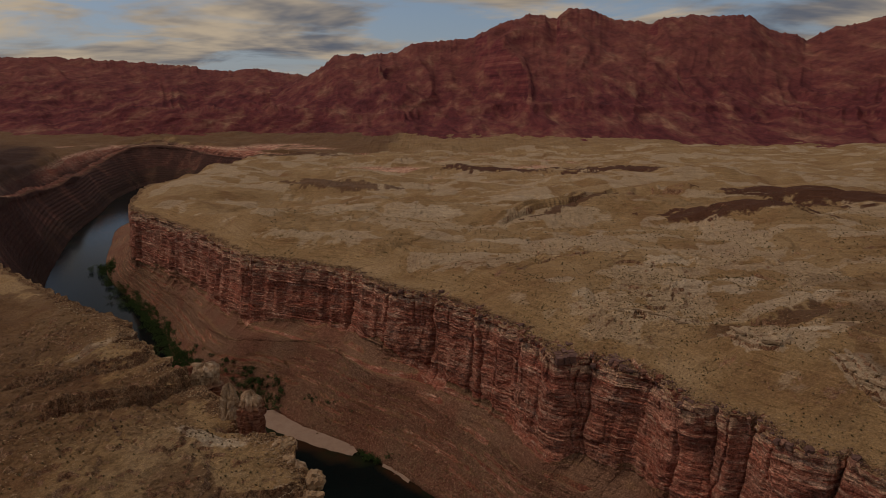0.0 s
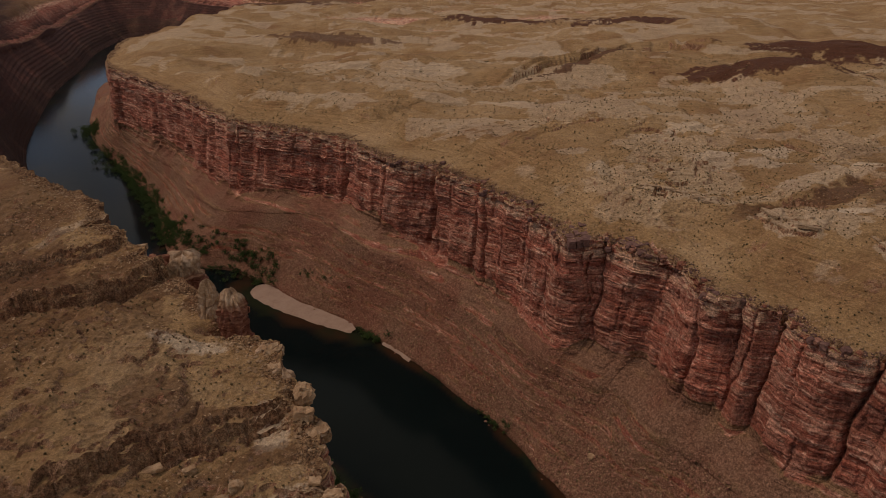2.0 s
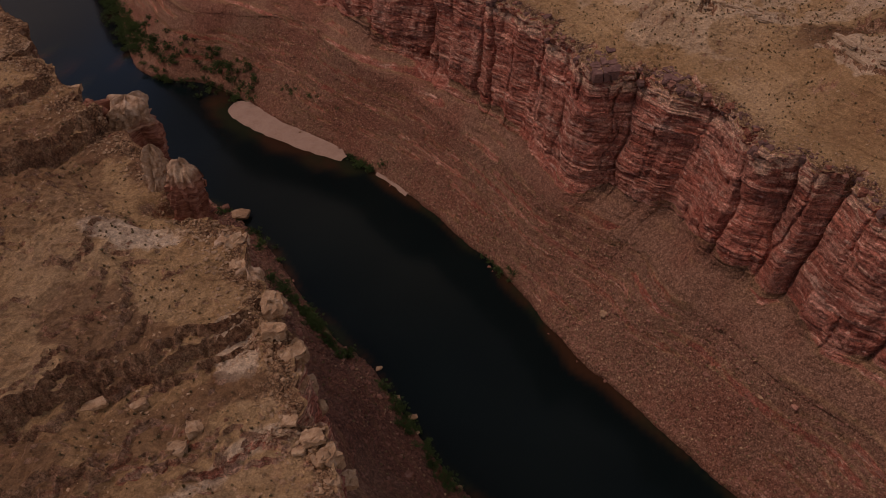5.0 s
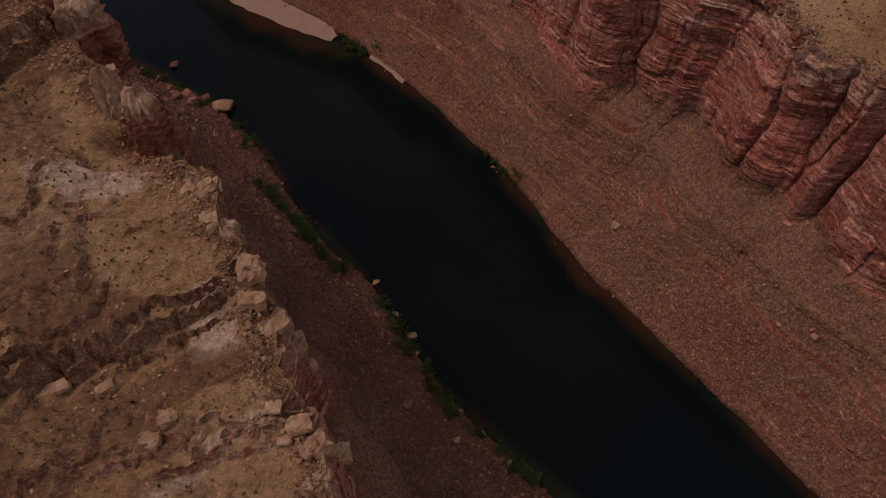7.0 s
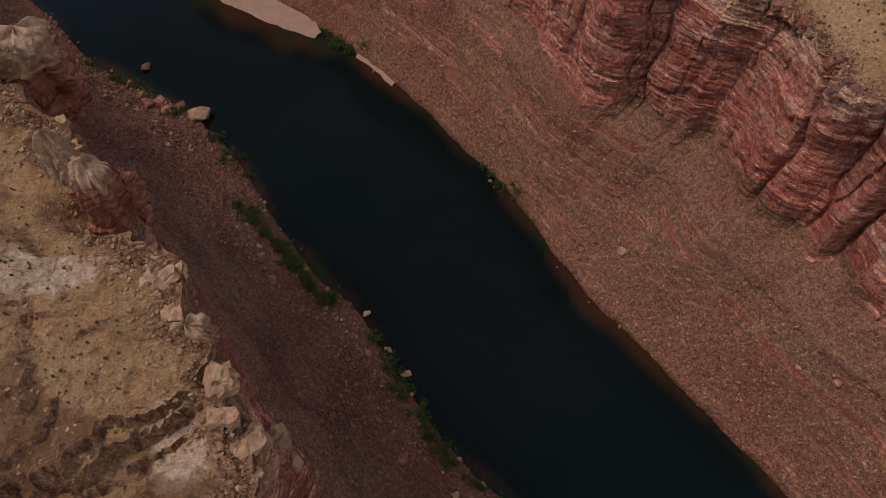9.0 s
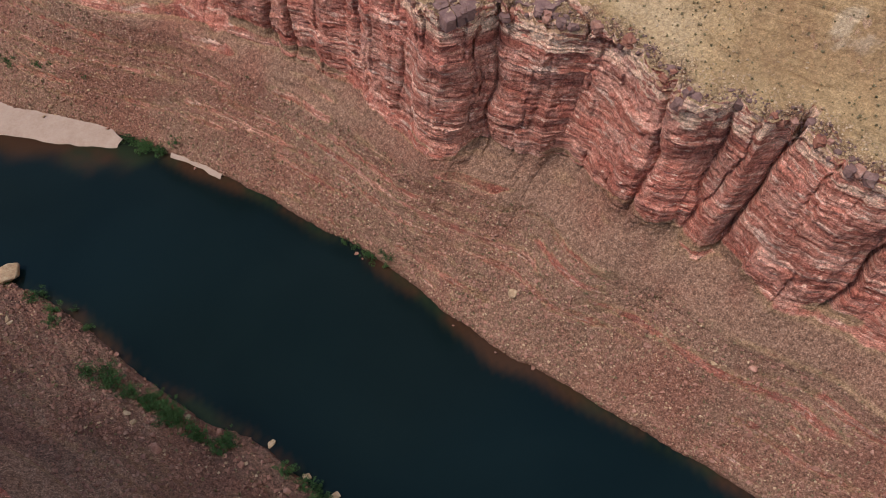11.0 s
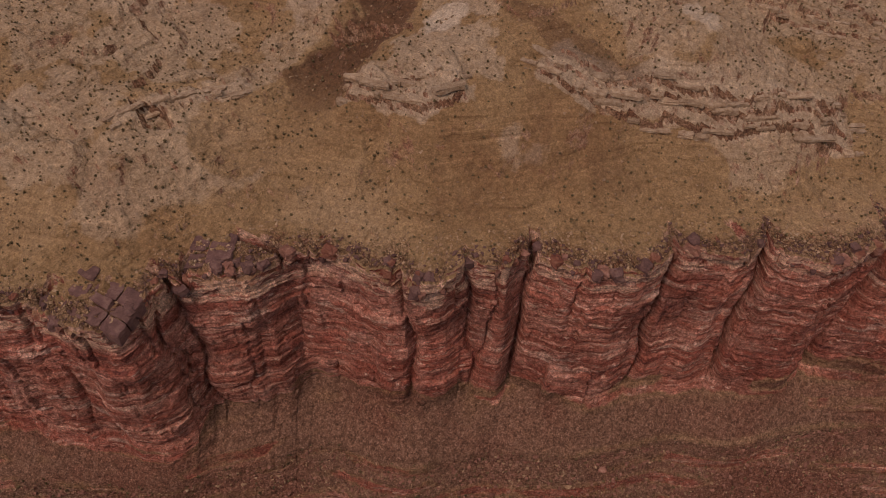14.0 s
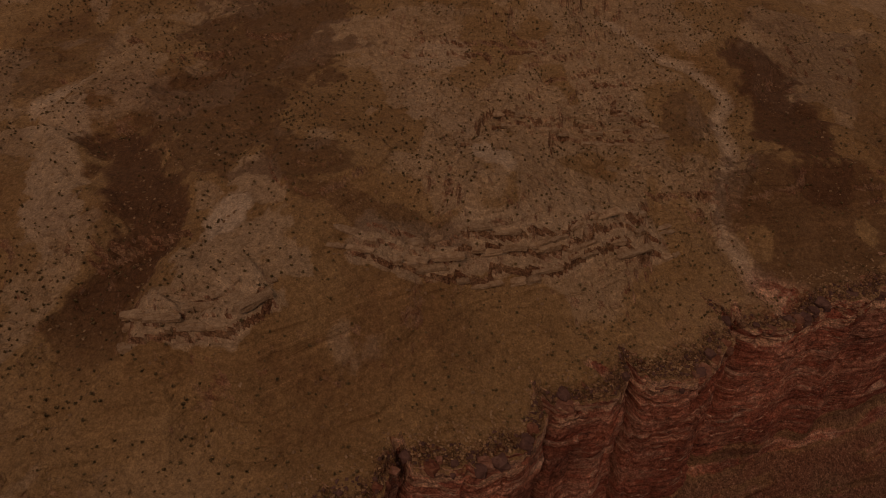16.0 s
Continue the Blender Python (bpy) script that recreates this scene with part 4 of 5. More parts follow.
def stone(rng, points=14, flat=0.7, square=0.5):
    """A broken stone: the hull of points pushed towards a block's faces."""
    bm = bmesh.new()
    for _ in range(points):
        v = Vector((rng.gauss(0, 1), rng.gauss(0, 1), rng.gauss(0, 1))).normalized()
        m = max(abs(c) for c in v)
        v = v * (1 - square) + v / m * square
        bm.verts.new((v.x * 0.5, v.y * 0.5 * rng.uniform(0.8, 1.0), v.z * 0.5 * flat))
    out = bmesh.ops.convex_hull(bm, input=bm.verts)
    loose = [v for v in bm.verts if not v.link_faces]
    bmesh.ops.delete(bm, geom=loose, context="VERTS")
    bmesh.ops.recalc_face_normals(bm, faces=bm.faces)
    return bm


def arrays(bm):
    bmesh.ops.triangulate(bm, faces=bm.faces)
    bm.verts.ensure_lookup_table()
    bm.verts.index_update()
    v = np.array([x.co[:] for x in bm.verts])
    f = np.array([[x.index for x in p.verts] for p in bm.faces])
    bm.free()
    return v, f


def joined(name, templates, places, mat, label, category, smooth=False):
    """Very many small pieces as one mesh: places are (x, y, z, size, turn, kind)."""
    vs, fs, base = [], [], 0
    for x, y, z, size, turn, kind in places:
        v, f = templates[kind]
        c, s = math.cos(turn), math.sin(turn)
        r = np.column_stack([v[:, 0] * c - v[:, 1] * s, v[:, 0] * s + v[:, 1] * c, v[:, 2]]) * size
        vs.append(r + (x, y, z))
        fs.append(f + base)
        base += len(v)
    v, f = np.vstack(vs), np.vstack(fs)
    me = bpy.data.meshes.new(name)
    me.vertices.add(len(v))
    me.vertices.foreach_set("co", v.reshape(-1).astype(np.float32))
    me.loops.add(f.size)
    me.loops.foreach_set("vertex_index", f.reshape(-1).astype(np.int32))
    me.polygons.add(len(f))
    me.polygons.foreach_set("loop_start", np.arange(0, f.size, 3, dtype=np.int32))
    me.polygons.foreach_set("use_smooth", np.full(len(f), smooth))
    me.update(calc_edges=True)
    me.validate()
    me.materials.append(mat)
    return tagged(new(name, me), label, category, kind="stuff")


def tuft(rng, blades=10, high=0.7):
    """A low desert shrub: short twiggy blades fanned out of one root."""
    v, f = [], []
    for k in range(blades):
        a = rng.uniform(0, 2 * math.pi)
        lean = rng.uniform(0.15, 1.15)
        r, h = 0.5 * math.sin(lean), high * math.cos(lean) * rng.uniform(0.7, 1.1) + 0.05
        w = rng.uniform(0.10, 0.22)
        dx, dy = math.cos(a), math.sin(a)
        b = len(v)
        v += [(dx * r * 0.25 - dy * w, dy * r * 0.25 + dx * w, 0.05), (dx * r * 0.25 + dy * w, dy * r * 0.25 - dx * w, 0.05),
              (dx * r + dy * w * 0.8, dy * r - dx * w * 0.8, h), (dx * r - dy * w * 0.8, dy * r + dx * w * 0.8, h * 0.9)]
        f += [(b, b + 1, b + 2), (b, b + 2, b + 3)]
    return np.array(v), np.array(f)


# ---- rock spires and blocks on the west rim ----
def pillar(name, x, y, z0, z1, rx, ry, seed, mat, label, taper=0.35, turn=0.0, knob=0.0, tip=0.0):
    """A free-standing stack of beds, wider at its foot, its beds weathered in and out."""
    n, rows = 60, 80
    a = np.linspace(0, 2 * math.pi, n + 1)[None]
    t = np.linspace(0, 1, rows)[:, None]
    z = z0 + (z1 - z0) * t
    bed = np.clip(np.searchsorted(BEDS, (z + 40.0).ravel()) - 1, 0, 119)
    ledge = BED_OUT[bed][:, None] * 0.13
    prof = (1 + taper * (1 - t) ** 1.5 + knob * np.exp(-((t - 0.85) / 0.12) ** 2)) * np.sqrt(np.clip(1.0 - t ** 24, 0.0, 1))
    prof = prof * (1 - tip * t)
    ca, sa = np.cos(a), np.sin(a)
    boxy = 1.0 / np.maximum(np.abs(np.cos(a + 0.4)), np.abs(np.sin(a + 0.4))) ** 0.8
    rough = 1 + ledge + 0.30 * vnoise(ca * 1.5 + seed, sa * 1.5 + t * 2.4, seed) + 0.16 * vnoise(ca * 3.5 + t * 5, sa * 3.5, seed + 3) + 0.12 * vnoise(ca * 8, sa * 8 + t * 16, seed + 4) + 0.05 * vnoise(ca * 17, sa * 17 + t * 40, seed + 5)
    for k in range(5):
        cut = (a - (seed * 1.7 + k * 1.31) % 6.28 + 0.12 * vnoise(t * 5, k + 0 * t, seed)) / 0.07
        rough = rough - 0.13 * np.exp(-cut ** 2)
    rad = prof * boxy * rough
    c, s = math.cos(turn), math.sin(turn)
    px, py = rx * rad * ca, ry * rad * sa
    P = np.dstack([x + px * c - py * s, y + px * s + py * c, z + (0.4 + 1.2 * t ** 3) * vnoise(ca * 2, sa * 2 + t * 4, seed + 9)])
    me = grid_mesh(name, P, mat, (), False)
    return tagged(new(name, me), label, "rock")


pillar("rock_spire", -76.5, 235.5, 92, 118.0, 4.6, 3.8, 3, M_PALE_TOP, "pale-topped sandstone spire standing on the canyon rim", 1.1, 0.5, 0.0, 0.6)
pillar("rock_spire", -66.5, 227.8, 84, 119.5, 3.3, 2.9, 14, M_BEDDED, "banded red sandstone pillar beside a paler spire", 0.5, 0.2, 0.08)
pillar("rock_spire", -52.0, 207.5, 88, 111.5, 3.8, 3.4, 21, M_PALE_TOP, "knobbly tan sandstone stack on the canyon rim", 0.3, 1.0, 0.1)
pillar("rock_spire", -45.5, 199.0, 88, 108.5, 3.2, 3.0, 27, M_PALE_TOP, "knobbly tan sandstone stack on the canyon rim", 0.3, 0.4)
pillar("rock_spire", -98.5, 275.0, 84, 110.5, 6.2, 5.0, 33, M_PALE_TOP, "banded sandstone buttress split from the canyon rim", 0.12, 0.8, 0.03)
pillar("rock_spire", -108.0, 272.5, 90, 110.0, 4.2, 3.6, 37, M_BEDDED, "banded sandstone buttress split from the canyon rim", 0.3, 0.3)


def block(name, x, y, z, sx, sy, sz, turn, seed, mat, label, group="", tilt=0.0, worn=0.16):
    """A joint-bound block with worn, uneven edges and a bed line or two."""
    rng = random.Random(seed)
    bm = bmesh.new()
    bmesh.ops.create_cube(bm, size=1.0)
    bmesh.ops.subdivide_edges(bm, edges=bm.edges[:], cuts=5, use_grid_fill=True)
    for v in bm.verts:
        r = v.co.length
        v.co = v.co * (1 - worn * max(0.0, r - 0.5) / 0.36)
        v.co.x *= sx * (1 + 0.06 * math.sin(seed + v.co.z * 9))
        v.co.y *= sy * (1 + 0.06 * math.cos(seed * 1.7 + v.co.z * 8))
        v.co.z *= sz
        n = noise.noise_vector(v.co * 0.7 + Vector((seed, 0, 0)))
        v.co += n * 0.28 * min(sx, sy, sz)
        v.co += noise.noise_vector(v.co * 2.3 + Vector((0, seed, 0))) * 0.10 * min(sx, sy)
    ob = part(name, bm, mat)
    ob.matrix_world = pose(x, y, z + sz * 0.5 - 0.25, rng.uniform(-4, 4) + tilt, rng.uniform(-4, 4), turn)
    return tagged(ob, label, "rock", group)


rng = random.Random(12)
for x, y, sx, sy, sz in ((-37.5, 188.5, 4.6, 5.4, 4.6), (-33.0, 187.6, 3.2, 5.0, 4.2), (-36.8, 183.0, 5.0, 3.0, 3.0), (-30.2, 183.6, 3.0, 3.4, 2.6), (-21.5, 163.0, 4.4, 4.2, 2.4), (-26.5, 161.4, 4.8, 3.4, 1.8),
                         (-49.0, 161.5, 3.4, 3.0, 2.2), (-51.5, 157.5, 3.8, 3.2, 1.8), (-31.0, 163.5, 3.2, 2.6, 1.3), (-29.0, 159.0, 2.8, 2.4, 1.2), (-62.0, 167.5, 3.2, 2.4, 1.8), (-70.5, 167.0, 5.0, 2.2, 1.8)):
    z = drop(x, y)[0]
    block("rim_block", x, y, z - 0.3, sx, sy, sz, rng.uniform(-20, 20) + 20, rng.randrange(999), M_TAN_STONE, "tan jointed sandstone block on the canyon rim", "blocks on the west rim")

# dark caprock on the heads of the buttresses, split by joints into slabs
def cap_slabs(corners, cols, rows, seed):
    """One cap, its corners in order on the plan, cut into uneven slabs with open joints."""
    rng = random.Random(seed)
    a, b, c, d = [np.array(p, float) for p in corners]
    us = [0] + sorted((k + rng.uniform(-0.3, 0.3)) / cols for k in range(1, cols)) + [1]
    grid = lambda u, v: (a * (1 - u) + b * u) * (1 - v) + (d * (1 - u) + c * u) * v
    for i in range(cols):
        vs = [0] + sorted((k + rng.uniform(-0.3, 0.3)) / rows for k in range(1, rows)) + [1]
        for j in range(rows):
            p = [grid(us[i + m], vs[j + n]) for m, n in ((0, 0), (1, 0), (1, 1), (0, 1))]
            mid = sum(p) / 4
            zs = [drop(*(q * 0.75 + mid * 0.25))[0] for q in p]
            zs = [z for z in zs if z > 88]
            if len(zs) < 2:
                continue
            top = float(np.median(zs)) + rng.uniform(-0.1, 0.6)
            bm = bmesh.new()
            rings = []
            for z, grow in ((top - 3.4, 0.93), (top - 0.9, 0.95), (top - 0.55, 0.90), (top - 0.12, 0.94), (top, 0.88)):
                ring = []
                for k in range(4):
                    for f in (0.06, 0.36, 0.64, 0.94):
                        q = p[k] * (1 - f) + p[(k + 1) % 4] * f
                        q = mid + (q - mid) * grow
                        n = noise.noise_vector(Vector((q[0] * 0.6, q[1] * 0.6, z * 0.5 + seed)))
                        ring.append(bm.verts.new((q[0] + 0.35 * n.x, q[1] + 0.35 * n.y, z + 0.25 * n.z)))
                rings.append(ring)
            for lo, hi in zip(rings[:-1], rings[1:]):
                for k in range(16):
                    bm.faces.new((lo[k], lo[(k + 1) % 16], hi[(k + 1) % 16], hi[k]))
            bm.faces.new(rings[-1]), bm.faces.new(rings[0][::-1])
            bmesh.ops.recalc_face_normals(bm, faces=bm.faces)
            tagged(part("cap_slab", bm, M_CAP_STONE), "dark varnished slab of cracked caprock on the cliff's edge", "rock", "caprock slabs on the east rim")


cap_slabs([(64, 334), (64.5, 316), (53.5, 313), (52.5, 330)], 3, 3, 3)
cap_slabs([(86, 321), (88, 311), (81.5, 307), (74, 315)], 2, 2, 8)

rng = random.Random(61)
# broken blocks along the lip of the east wall
lip = [i for i in range(len(PE)) if PE[i, NS, 1] < 440 and PE[i, NS, 1] > 130]
for k in range(150):
    p = PE[rng.choice(lip), NS + rng.choice((-4, -3, -2, -1, 1, 4, 7))]
    size = rng.uniform(0.9, 2.8)
    block("lip_block", p[0] + rng.uniform(-0.5, 0.5), p[1] + rng.uniform(-0.5, 0.5), p[2] - 0.45 * size, size * rng.uniform(0.9, 1.5), size, size * rng.uniform(0.7, 1.1), rng.uniform(0, 90), rng.randrange(999),
          rng.choice((M_BEDDED, M_CAP_STONE, M_RED_STONE, M_CAP_STONE)), "cracked sandstone block at the lip of the red wall", "blocks on the east lip", rng.uniform(-8, 8))

# jointed blocks along the knobbly west rim
lip = [i for i in range(len(PW)) if 140 < PW[i, NS, 1] < 330 and PW[i, NS, 0] < 0]
for k in range(16):
    p = PW[rng.choice(lip), NS + rng.choice((-5, -3, -2, -1, 0, 2, 5))]
    size = rng.uniform(1.6, 4.2)
    block("rim_block", p[0], p[1], p[2] - 0.8 * size, size * rng.uniform(0.9, 1.5), size, size * rng.uniform(0.9, 1.1), rng.uniform(0, 90), rng.randrange(999),
          rng.choice((M_TAN_STONE, M_TAN_STONE, M_BEDDED)), "tan jointed sandstone block on the canyon rim", "blocks on the west rim", rng.uniform(-5, 5), 0.09)

# rows of pale ledge blocks on the plateau
rng = random.Random(44)
for points, step, rows in ((LEDGES[0][0], 1.2, 3), (LEDGES[1][0], 1.0, 3), (LEDGES[2][0], 3.0, 2), (LEDGES[6][0], 4.0, 2)):
    line = catmull(points, 8)
    run = np.concatenate([[0], np.cumsum(np.hypot(*(line[1:] - line[:-1]).T))])
    for row in range(rows):
        s = rng.uniform(0, 2)
        while s < run[-1]:
            x, y = np.interp(s, run, line[:, 0]), np.interp(s, run, line[:, 1])
            x2, y2 = np.interp(s + 1, run, line[:, 0]), np.interp(s + 1, run, line[:, 1])
            turn = math.degrees(math.atan2(y2 - y, x2 - x))
            nx, ny = -(y2 - y), x2 - x
            off = row * 3.6 + 1.5 * math.sin(s * 0.13 + 2 * row) + rng.uniform(-0.3, 0.3)
            x, y = x + nx * (off), y + ny * off
            size = rng.uniform(1.4, 3.2) * rng.choice((1.0, 1.6, 2.4, 3.2))
            if rng.random() < 0.8:
                block("ledge_block", x, y, drop(x, y)[0] - 0.2, size * rng.uniform(0.95, 1.08), rng.uniform(1.0, 2.2), rng.uniform(0.7, 1.4), turn + rng.gauss(0, 4), rng.randrange(999), M_LEDGE,
                      "pale weathered limestone block in a low ledge", "blocks of the plateau ledges", 0.0, 0.06)
            s += size + rng.choice((0.1, 0.2, 0.5, step, 2 * step))


# ---- boulders ----
rng = random.Random(7)
BOULDERS = []
for k in range(7):
    bm = stone(rng, 17, rng.uniform(0.5, 0.85), rng.uniform(0.6, 0.95))
    bmesh.ops.bevel(bm, geom=bm.edges[:], offset=0.025, segments=1, affect="EDGES")
    me = bpy.data.meshes.new("boulder")
    bm.to_mesh(me)
    bm.free()
    BOULDERS.append(me)
PALE_BOULDERS = [m.copy() for m in BOULDERS]
for m in BOULDERS:
    m.materials.append(M_RED_STONE)
for m in PALE_BOULDERS:
    m.materials.append(M_TAN_STONE)


def boulder(x, y, size, pale, label, group):
    z = drop(x, y)[0]
    ob = tagged(new("boulder", rng.choice(PALE_BOULDERS if pale else BOULDERS)), label, "boulder", group)
    ob.scale = (size * rng.uniform(0.85, 1.3), size * rng.uniform(0.8, 1.1), size * rng.uniform(0.7, 1.0))
    ob.matrix_basis = pose(x, y, max(z, -0.5) + size * 0.16, rng.uniform(-14, 14), rng.uniform(-14, 14), rng.uniform(0, 360)) @ Matrix.Diagonal((*ob.scale, 1))
    return ob


boulder(-101.5, 353.5, 11.0, True, "long flat-topped pale slab lying at the water's edge", "boulders on the west shore")
for x, y, size in ((-109, 356, 6.5), (-112, 352, 6), (-118, 360, 5), (-126, 363, 5), (-130, 384, 4), (-121, 356, 6), (-134, 372, 4), (-56, 263, 4), (-26, 259, 2.6), (-12, 236, 3), (-10, 228, 2.2), (20, 189, 2.4), (-12, 203, 3.4), (-18, 245, 2.4), (5, 207, 2.2), (12, 199, 2)):
    boulder(x, y, size, x > -40 and size < 3.2, "broken sandstone boulder at the foot of the west wall", "boulders on the west shore")
boulder(63, 274, 3.6, True, "pale angular boulder alone on the stony talus", "boulders on the east talus")
for x, y, size in ((121, 190, 3), (92, 239, 2.4), (113, 219, 2.6), (93, 243, 2.0), (100, 228, 1.8), (76, 262, 1.8), (104, 236, 1.7)):
    boulder(x, y, size, False, "reddish boulder half sunk in the stony talus", "boulders on the east talus")


def wall_points(P, rows, cols, rng, count):
    """Random places on a wall's grid."""
    out = []
    for _ in range(count):
        i, j = rng.randrange(cols[0], cols[1]), rng.randrange(rows[0], rows[1])
        u, v = rng.random(), rng.random()
        p = (P[i, j] * (1 - u) + P[i + 1, j] * u) * (1 - v) + (P[i, j + 1] * (1 - u) + P[i + 1, j + 1] * u) * v
        out.append(p)
    return out


TALUS_ROW = NS + 190
E0 = int(np.argmin(np.hypot(PE[:, NS, 0] + 110, PE[:, NS, 1] - 508)))
E1 = int(np.argmin(np.hypot(PE[:, NS, 0] - 200, PE[:, NS, 1] - 120)))
W0 = int(np.argmin(np.hypot(PW[:, NS, 0] + 200, PW[:, NS, 1] - 365)))
W1 = int(np.argmin(np.hypot(PW[:, NS, 0] - 0, PW[:, NS, 1] - 100)))
for x, y, z in wall_points(PW, (TALUS_ROW + 35, TALUS_ROW + 62), (W0, W1), rng, 90):
    boulder(x, y, rng.uniform(0.9, 2.6) ** 1.1, rng.random() < 0.3, "broken sandstone boulder at the foot of the west wall", "boulders on the west shore")
for x, y, z in wall_points(PE, (TALUS_ROW + 8, TALUS_ROW + 60), (E0, E1), rng, 70):
    boulder(x, y, rng.uniform(0.8, 1.9), rng.random() < 0.4, "reddish boulder half sunk in the stony talus", "boulders on the east talus")

# small stones, joined
rng = random.Random(99)
CHIPS = [arrays(stone(rng, 9, rng.uniform(0.5, 0.9), 0.5)) for _ in range(8)]


def strew(P, rows, cols, count, low, high, sink=0.1, lowest=0.2):
    out = []
    for x, y, z in wall_points(P, rows, cols, rng, count):
        size = low + (high - low) * rng.random() ** 2.6
        if z > lowest:
            out.append((x, y, z + size * sink, size, rng.uniform(0, 6.3), rng.randrange(8)))
    return out


joined("talus_stones", CHIPS, strew(PE, (TALUS_ROW - 4, TALUS_ROW + 64), (E0, E1), 15000, 0.3, 1.5), M_RED_STONE, "loose reddish stones strewn over the east talus", "stones")
joined("talus_stones", CHIPS, strew(PE, (TALUS_ROW - 4, TALUS_ROW + 64), (E0, E1), 6500, 0.3, 1.1), M_TAN_STONE, "loose pale stones strewn over the east talus", "stones")
joined("talus_stones", CHIPS, strew(PW, (TALUS_ROW - 4, TALUS_ROW + 64), (W0, W1), 11000, 0.35, 1.9), M_RED_STONE, "loose reddish stones strewn under the west wall", "stones")
joined("talus_stones", CHIPS, strew(PW, (TALUS_ROW + 20, TALUS_ROW + 64), (W0, W1), 1500, 0.3, 1.2), M_TAN_STONE, "loose pale stones strewn under the west wall", "stones")
joined("rim_rubble", CHIPS, strew(PE, (NS - 9, NS - 1), (E0, E1), 2600, 0.3, 1.3, 0.05), M_CAP_STONE, "broken brown rubble along the east rim", "stones")
joined("rim_rubble", CHIPS, strew(PE, (5, NS - 1), (E0, E1), 5200, 0.25, 1.0, 0.05), M_TAN_STONE, "broken tan rubble along the east rim", "stones")
joined("rim_rubble", CHIPS, strew(PW, (1, NS - 1), (W0, W1), 3600, 0.3, 1.4, 0.05), M_TAN_STONE, "broken tan rubble along the west rim", "stones")

# ---- scrub on the plateau, joined ----
rng = random.Random(5)
TUFTS = [tuft(rng) for _ in range(8)]


def scatter(x0, x1, y0, y1, count, low, high, clump, stones=False):
    xs, ys = np.array([[rng.uniform(x0, x1), rng.uniform(y0, y1)] for _ in range(count)]).T
    d, zr, lb = inland(xs, ys)
    dens = fbm(xs / clump, ys / clump, 3, 17)
    tags = dict(surface_tags(xs, ys))
    out = []
    for x, y, dd, k, dk in zip(xs, ys, d, dens, tags["dark"]):
        if dd < 3 or (not stones and rng.random() > 0.62 + 0.5 * k - 0.4 * dk) or (stones and k < 0.05):
            continue
        z, normal, what = drop(x, y)
        if normal.z < 0.7 or z < 60:
            continue
        size = low + (high - low) * rng.random() ** 1.8
        out.append((x, y, z - 0.06, size, rng.uniform(0, 6.3), rng.randrange(8)))
    return out


near_scrub = scatter(40, 330, 110, 420, 23000, 0.4, 1.1, 26.0)
mesa_scrub = scatter(-210, -10, 120, 340, 9000, 0.4, 1.05, 22.0)
far_scrub = scatter(-160, 420, 400, 760, 12000, 0.6, 1.5, 40.0)
joined("scrub", TUFTS, near_scrub + far_scrub, M_SCRUB, "sparse low grey-green desert shrubs dotted over the plateau", "shrubs")
joined("scrub", TUFTS, mesa_scrub, M_SCRUB, "sparse low grey-green desert shrubs dotted over the western mesa", "shrubs")
slope_scrub = strew(PE, (TALUS_ROW - 10, TALUS_ROW + 60), (E0, E1), 2600, 0.5, 1.3, -0.04) + strew(PW, (TALUS_ROW + 10, TALUS_ROW + 64), (W0, W1), 700, 0.6, 1.6, -0.04)
joined("scrub", TUFTS, slope_scrub, M_SCRUB, "sparse low shrubs between the stones of the talus", "shrubs")
joined("surface_stones", CHIPS, scatter(60, 330, 120, 420, 18000, 0.22, 1.1, 20.0, True), M_TAN_STONE, "loose pale stones on the plateau", "stones")
joined("surface_stones", CHIPS, scatter(-190, -15, 130, 330, 15000, 0.22, 1.1, 20.0, True), M_TAN_STONE, "loose pale stones on the western mesa", "stones")


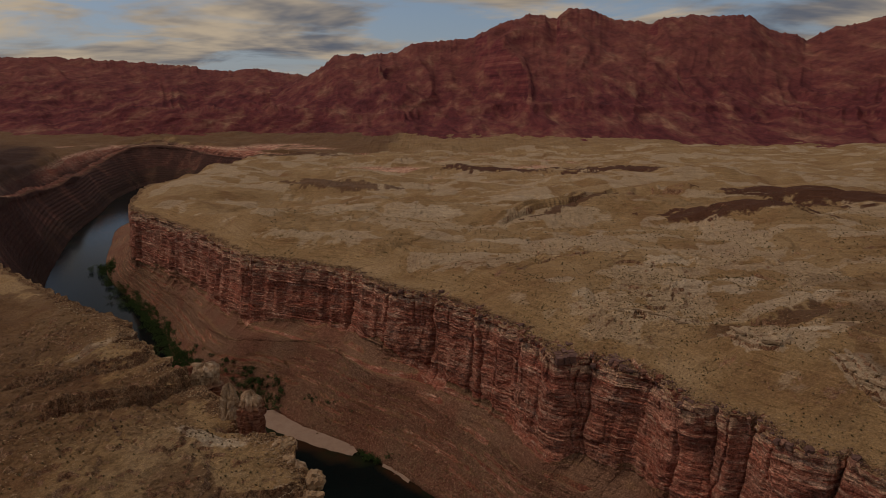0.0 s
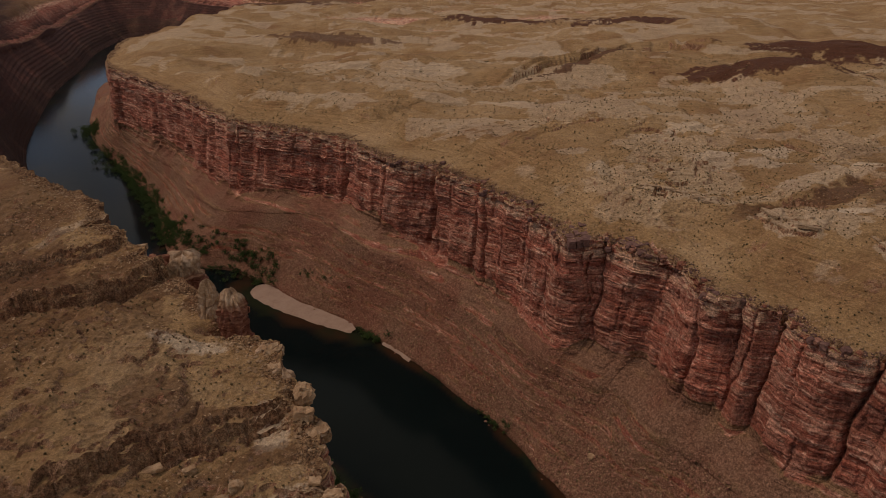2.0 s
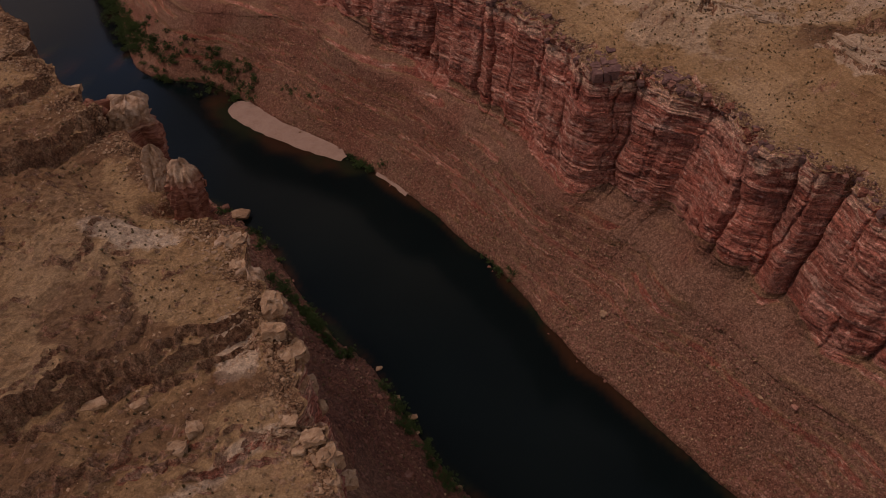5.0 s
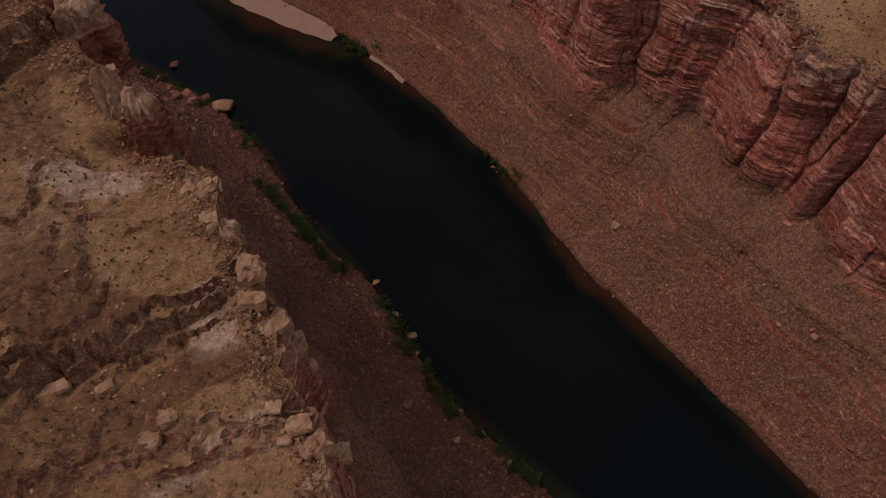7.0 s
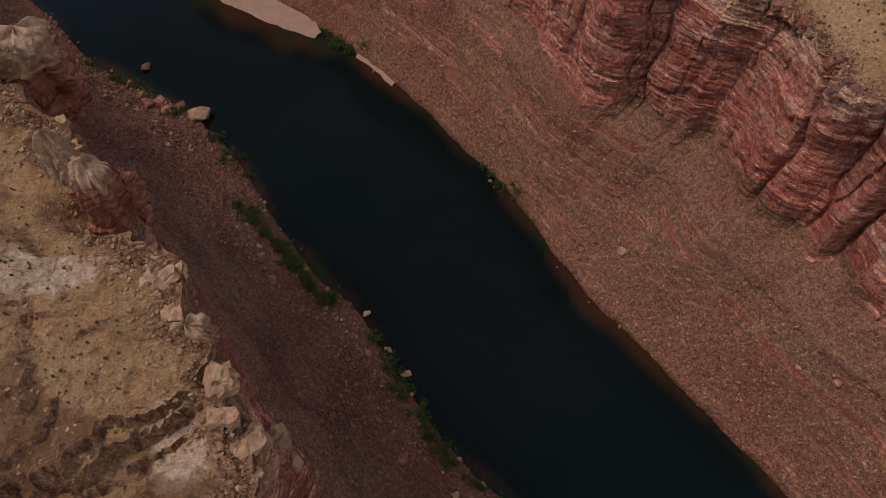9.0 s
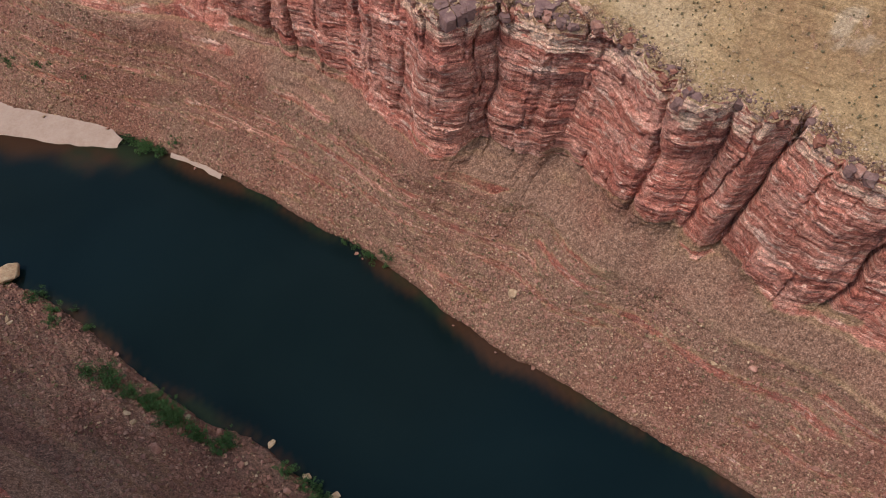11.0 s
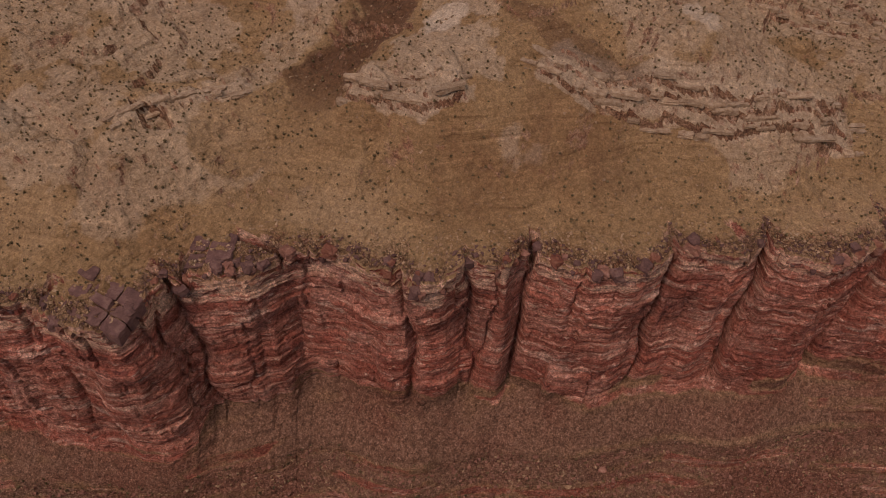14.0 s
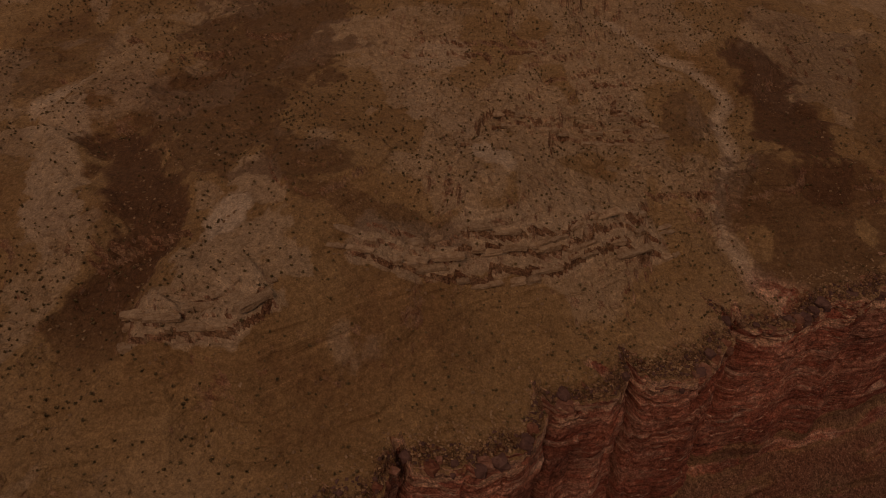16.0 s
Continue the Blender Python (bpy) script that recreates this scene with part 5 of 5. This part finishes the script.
# ---- tamarisk thickets by the water ----
def bush(seed, tall):
    """A many-stemmed shrub: bent stems and a ragged crown of small leaf sprays."""
    rng = random.Random(seed)
    root = new("bush")
    tips = []
    for k in range(5):
        bm = bmesh.new()
        a = rng.uniform(0, 6.3)
        lean = rng.uniform(0.15, 0.5)
        rings = []
        for j in range(5):
            t = j / 4
            r = (0.09 * (1 - t) + 0.015) * tall / 3
            c = Vector((math.cos(a) * lean * t ** 1.3 * tall, math.sin(a) * lean * t ** 1.3 * tall, 0.72 * tall * t))
            rings.append([bm.verts.new(c + Vector((r * math.cos(i * 1.2566), r * math.sin(i * 1.2566), 0))) for i in range(5)])
            tips.append(c)
        for lo, hi in zip(rings[:-1], rings[1:]):
            for i in range(5):
                bm.faces.new((lo[i], lo[(i + 1) % 5], hi[(i + 1) % 5], hi[i]))
        bm.faces.new(rings[-1])
        part("stem", bm, M_BARK, root, smooth=True)
    bm = bmesh.new()
    clumps = [Vector((rng.gauss(0, 0.36) * tall, rng.gauss(0, 0.36) * tall, rng.uniform(0.18, 0.95) * tall)) for _ in range(17)]
    for c in clumps:
        size = rng.uniform(0.13, 0.26) * tall
        for _ in range(44):
            d = Vector((rng.gauss(0, 1), rng.gauss(0, 1), rng.gauss(0, 0.8)))
            d = d.normalized() * size * rng.uniform(0.5, 1.15)
            p = c + d
            if p.z < 0.05:
                p.z = 0.05
            u = Vector((rng.gauss(0, 1), rng.gauss(0, 1), rng.gauss(0, 1))).normalized() * rng.uniform(0.03, 0.07) * tall
            w = u.cross(Vector((rng.gauss(0, 1), rng.gauss(0, 1), rng.gauss(0, 1)))).normalized() * rng.uniform(0.02, 0.045) * tall
            bm.faces.new([bm.verts.new(p - u), bm.verts.new(p + w), bm.verts.new(p + u), bm.verts.new(p - w)])
    part("crown", bm, M_LEAF, root)
    return tagged(root, "dense dark green tamarisk bush by the water", "bush", "riverside bushes")


MODELS = [bush(s, 3.0) for s in (1, 2, 3, 4)]
rng = random.Random(77)
SPOTS = []


def thicket(points, wide, count, low, high):
    line = catmull(points, 8)
    for _ in range(count):
        p = line[rng.randrange(len(line))]
        SPOTS.append((p[0] + rng.gauss(0, wide), p[1] + rng.gauss(0, wide), rng.uniform(low, high)))


thicket([(-208, 532), (-190, 512), (-172, 498), (-150, 490), (-132, 480), (-120, 472)], 4.5, 80, 0.8, 1.5)
thicket([(-205, 548), (-180, 535), (-160, 512), (-135, 492)], 6.0, 90, 0.6, 1.3)
thicket([(-262, 628), (-235, 580), (-210, 535)], 5.0, 210, 0.7, 1.5)
thicket([(-335, 735), (-300, 690), (-262, 628)], 6.0, 240, 0.9, 1.8)
thicket([(-440, 900), (-425, 868), (-380, 800), (-335, 735)], 7.0, 130, 1.2, 2.2)
thicket([(-52, 404), (-44, 398), (-36, 391)], 1.6, 14, 0.7, 1.3)
thicket([(-100, 462), (-80, 446), (-60, 427)], 1.2, 10, 0.4, 0.8)
thicket([(15, 328), (24, 316), (30, 306)], 1.3, 9, 0.5, 1.0)
thicket([(-150, 381), (-120, 362), (-96, 346), (-80, 322)], 2.2, 36, 0.6, 1.2)
thicket([(-76, 300), (-62, 288), (-50, 272), (-36, 260)], 1.8, 56, 0.7, 1.3)
thicket([(-24, 250), (-15, 234), (-4, 214), (8, 200), (26, 184)], 1.5, 64, 0.55, 1.1)
# far upstream they are one dark belt, joined; near the walk each is a bush of its own
CROWNS = []
for model in MODELS:
    me = [c for c in model.children if c.name.startswith("crown")][0].data
    v = np.array([p.co[:] for p in me.vertices]).reshape(-1, 4, 3)[::2].reshape(-1, 3)
    q = np.arange(len(v)).reshape(-1, 4)
    CROWNS.append((v, np.vstack([q[:, [0, 1, 2]], q[:, [0, 2, 3]]])))
belt = [(x, y, max(drop(x, y)[0], 0.0) - 0.1, size, rng.uniform(0, 6.3), rng.randrange(4)) for x, y, size in SPOTS if y > 560]
joined("thicket", CROWNS, [b for b in belt if b[2] < 9], M_LEAF, "dense dark green tamarisk thicket along the upstream bank", "bushes")
for k, (x, y, size) in enumerate([p for p in SPOTS if p[1] <= 560]):
    z = drop(x, y)[0]
    if z > 22:
        continue
    m = pose(x, y, max(z, -0.1) - 0.05, 0, 0, rng.uniform(0, 360)) @ Matrix.Diagonal((size * rng.uniform(0.9, 1.2), size * rng.uniform(0.9, 1.2), size, 1))
    if k < 4:
        MODELS[k].matrix_basis = m
    else:
        copy_thing(MODELS[rng.randrange(4)], Matrix.Identity(4)).matrix_basis = m
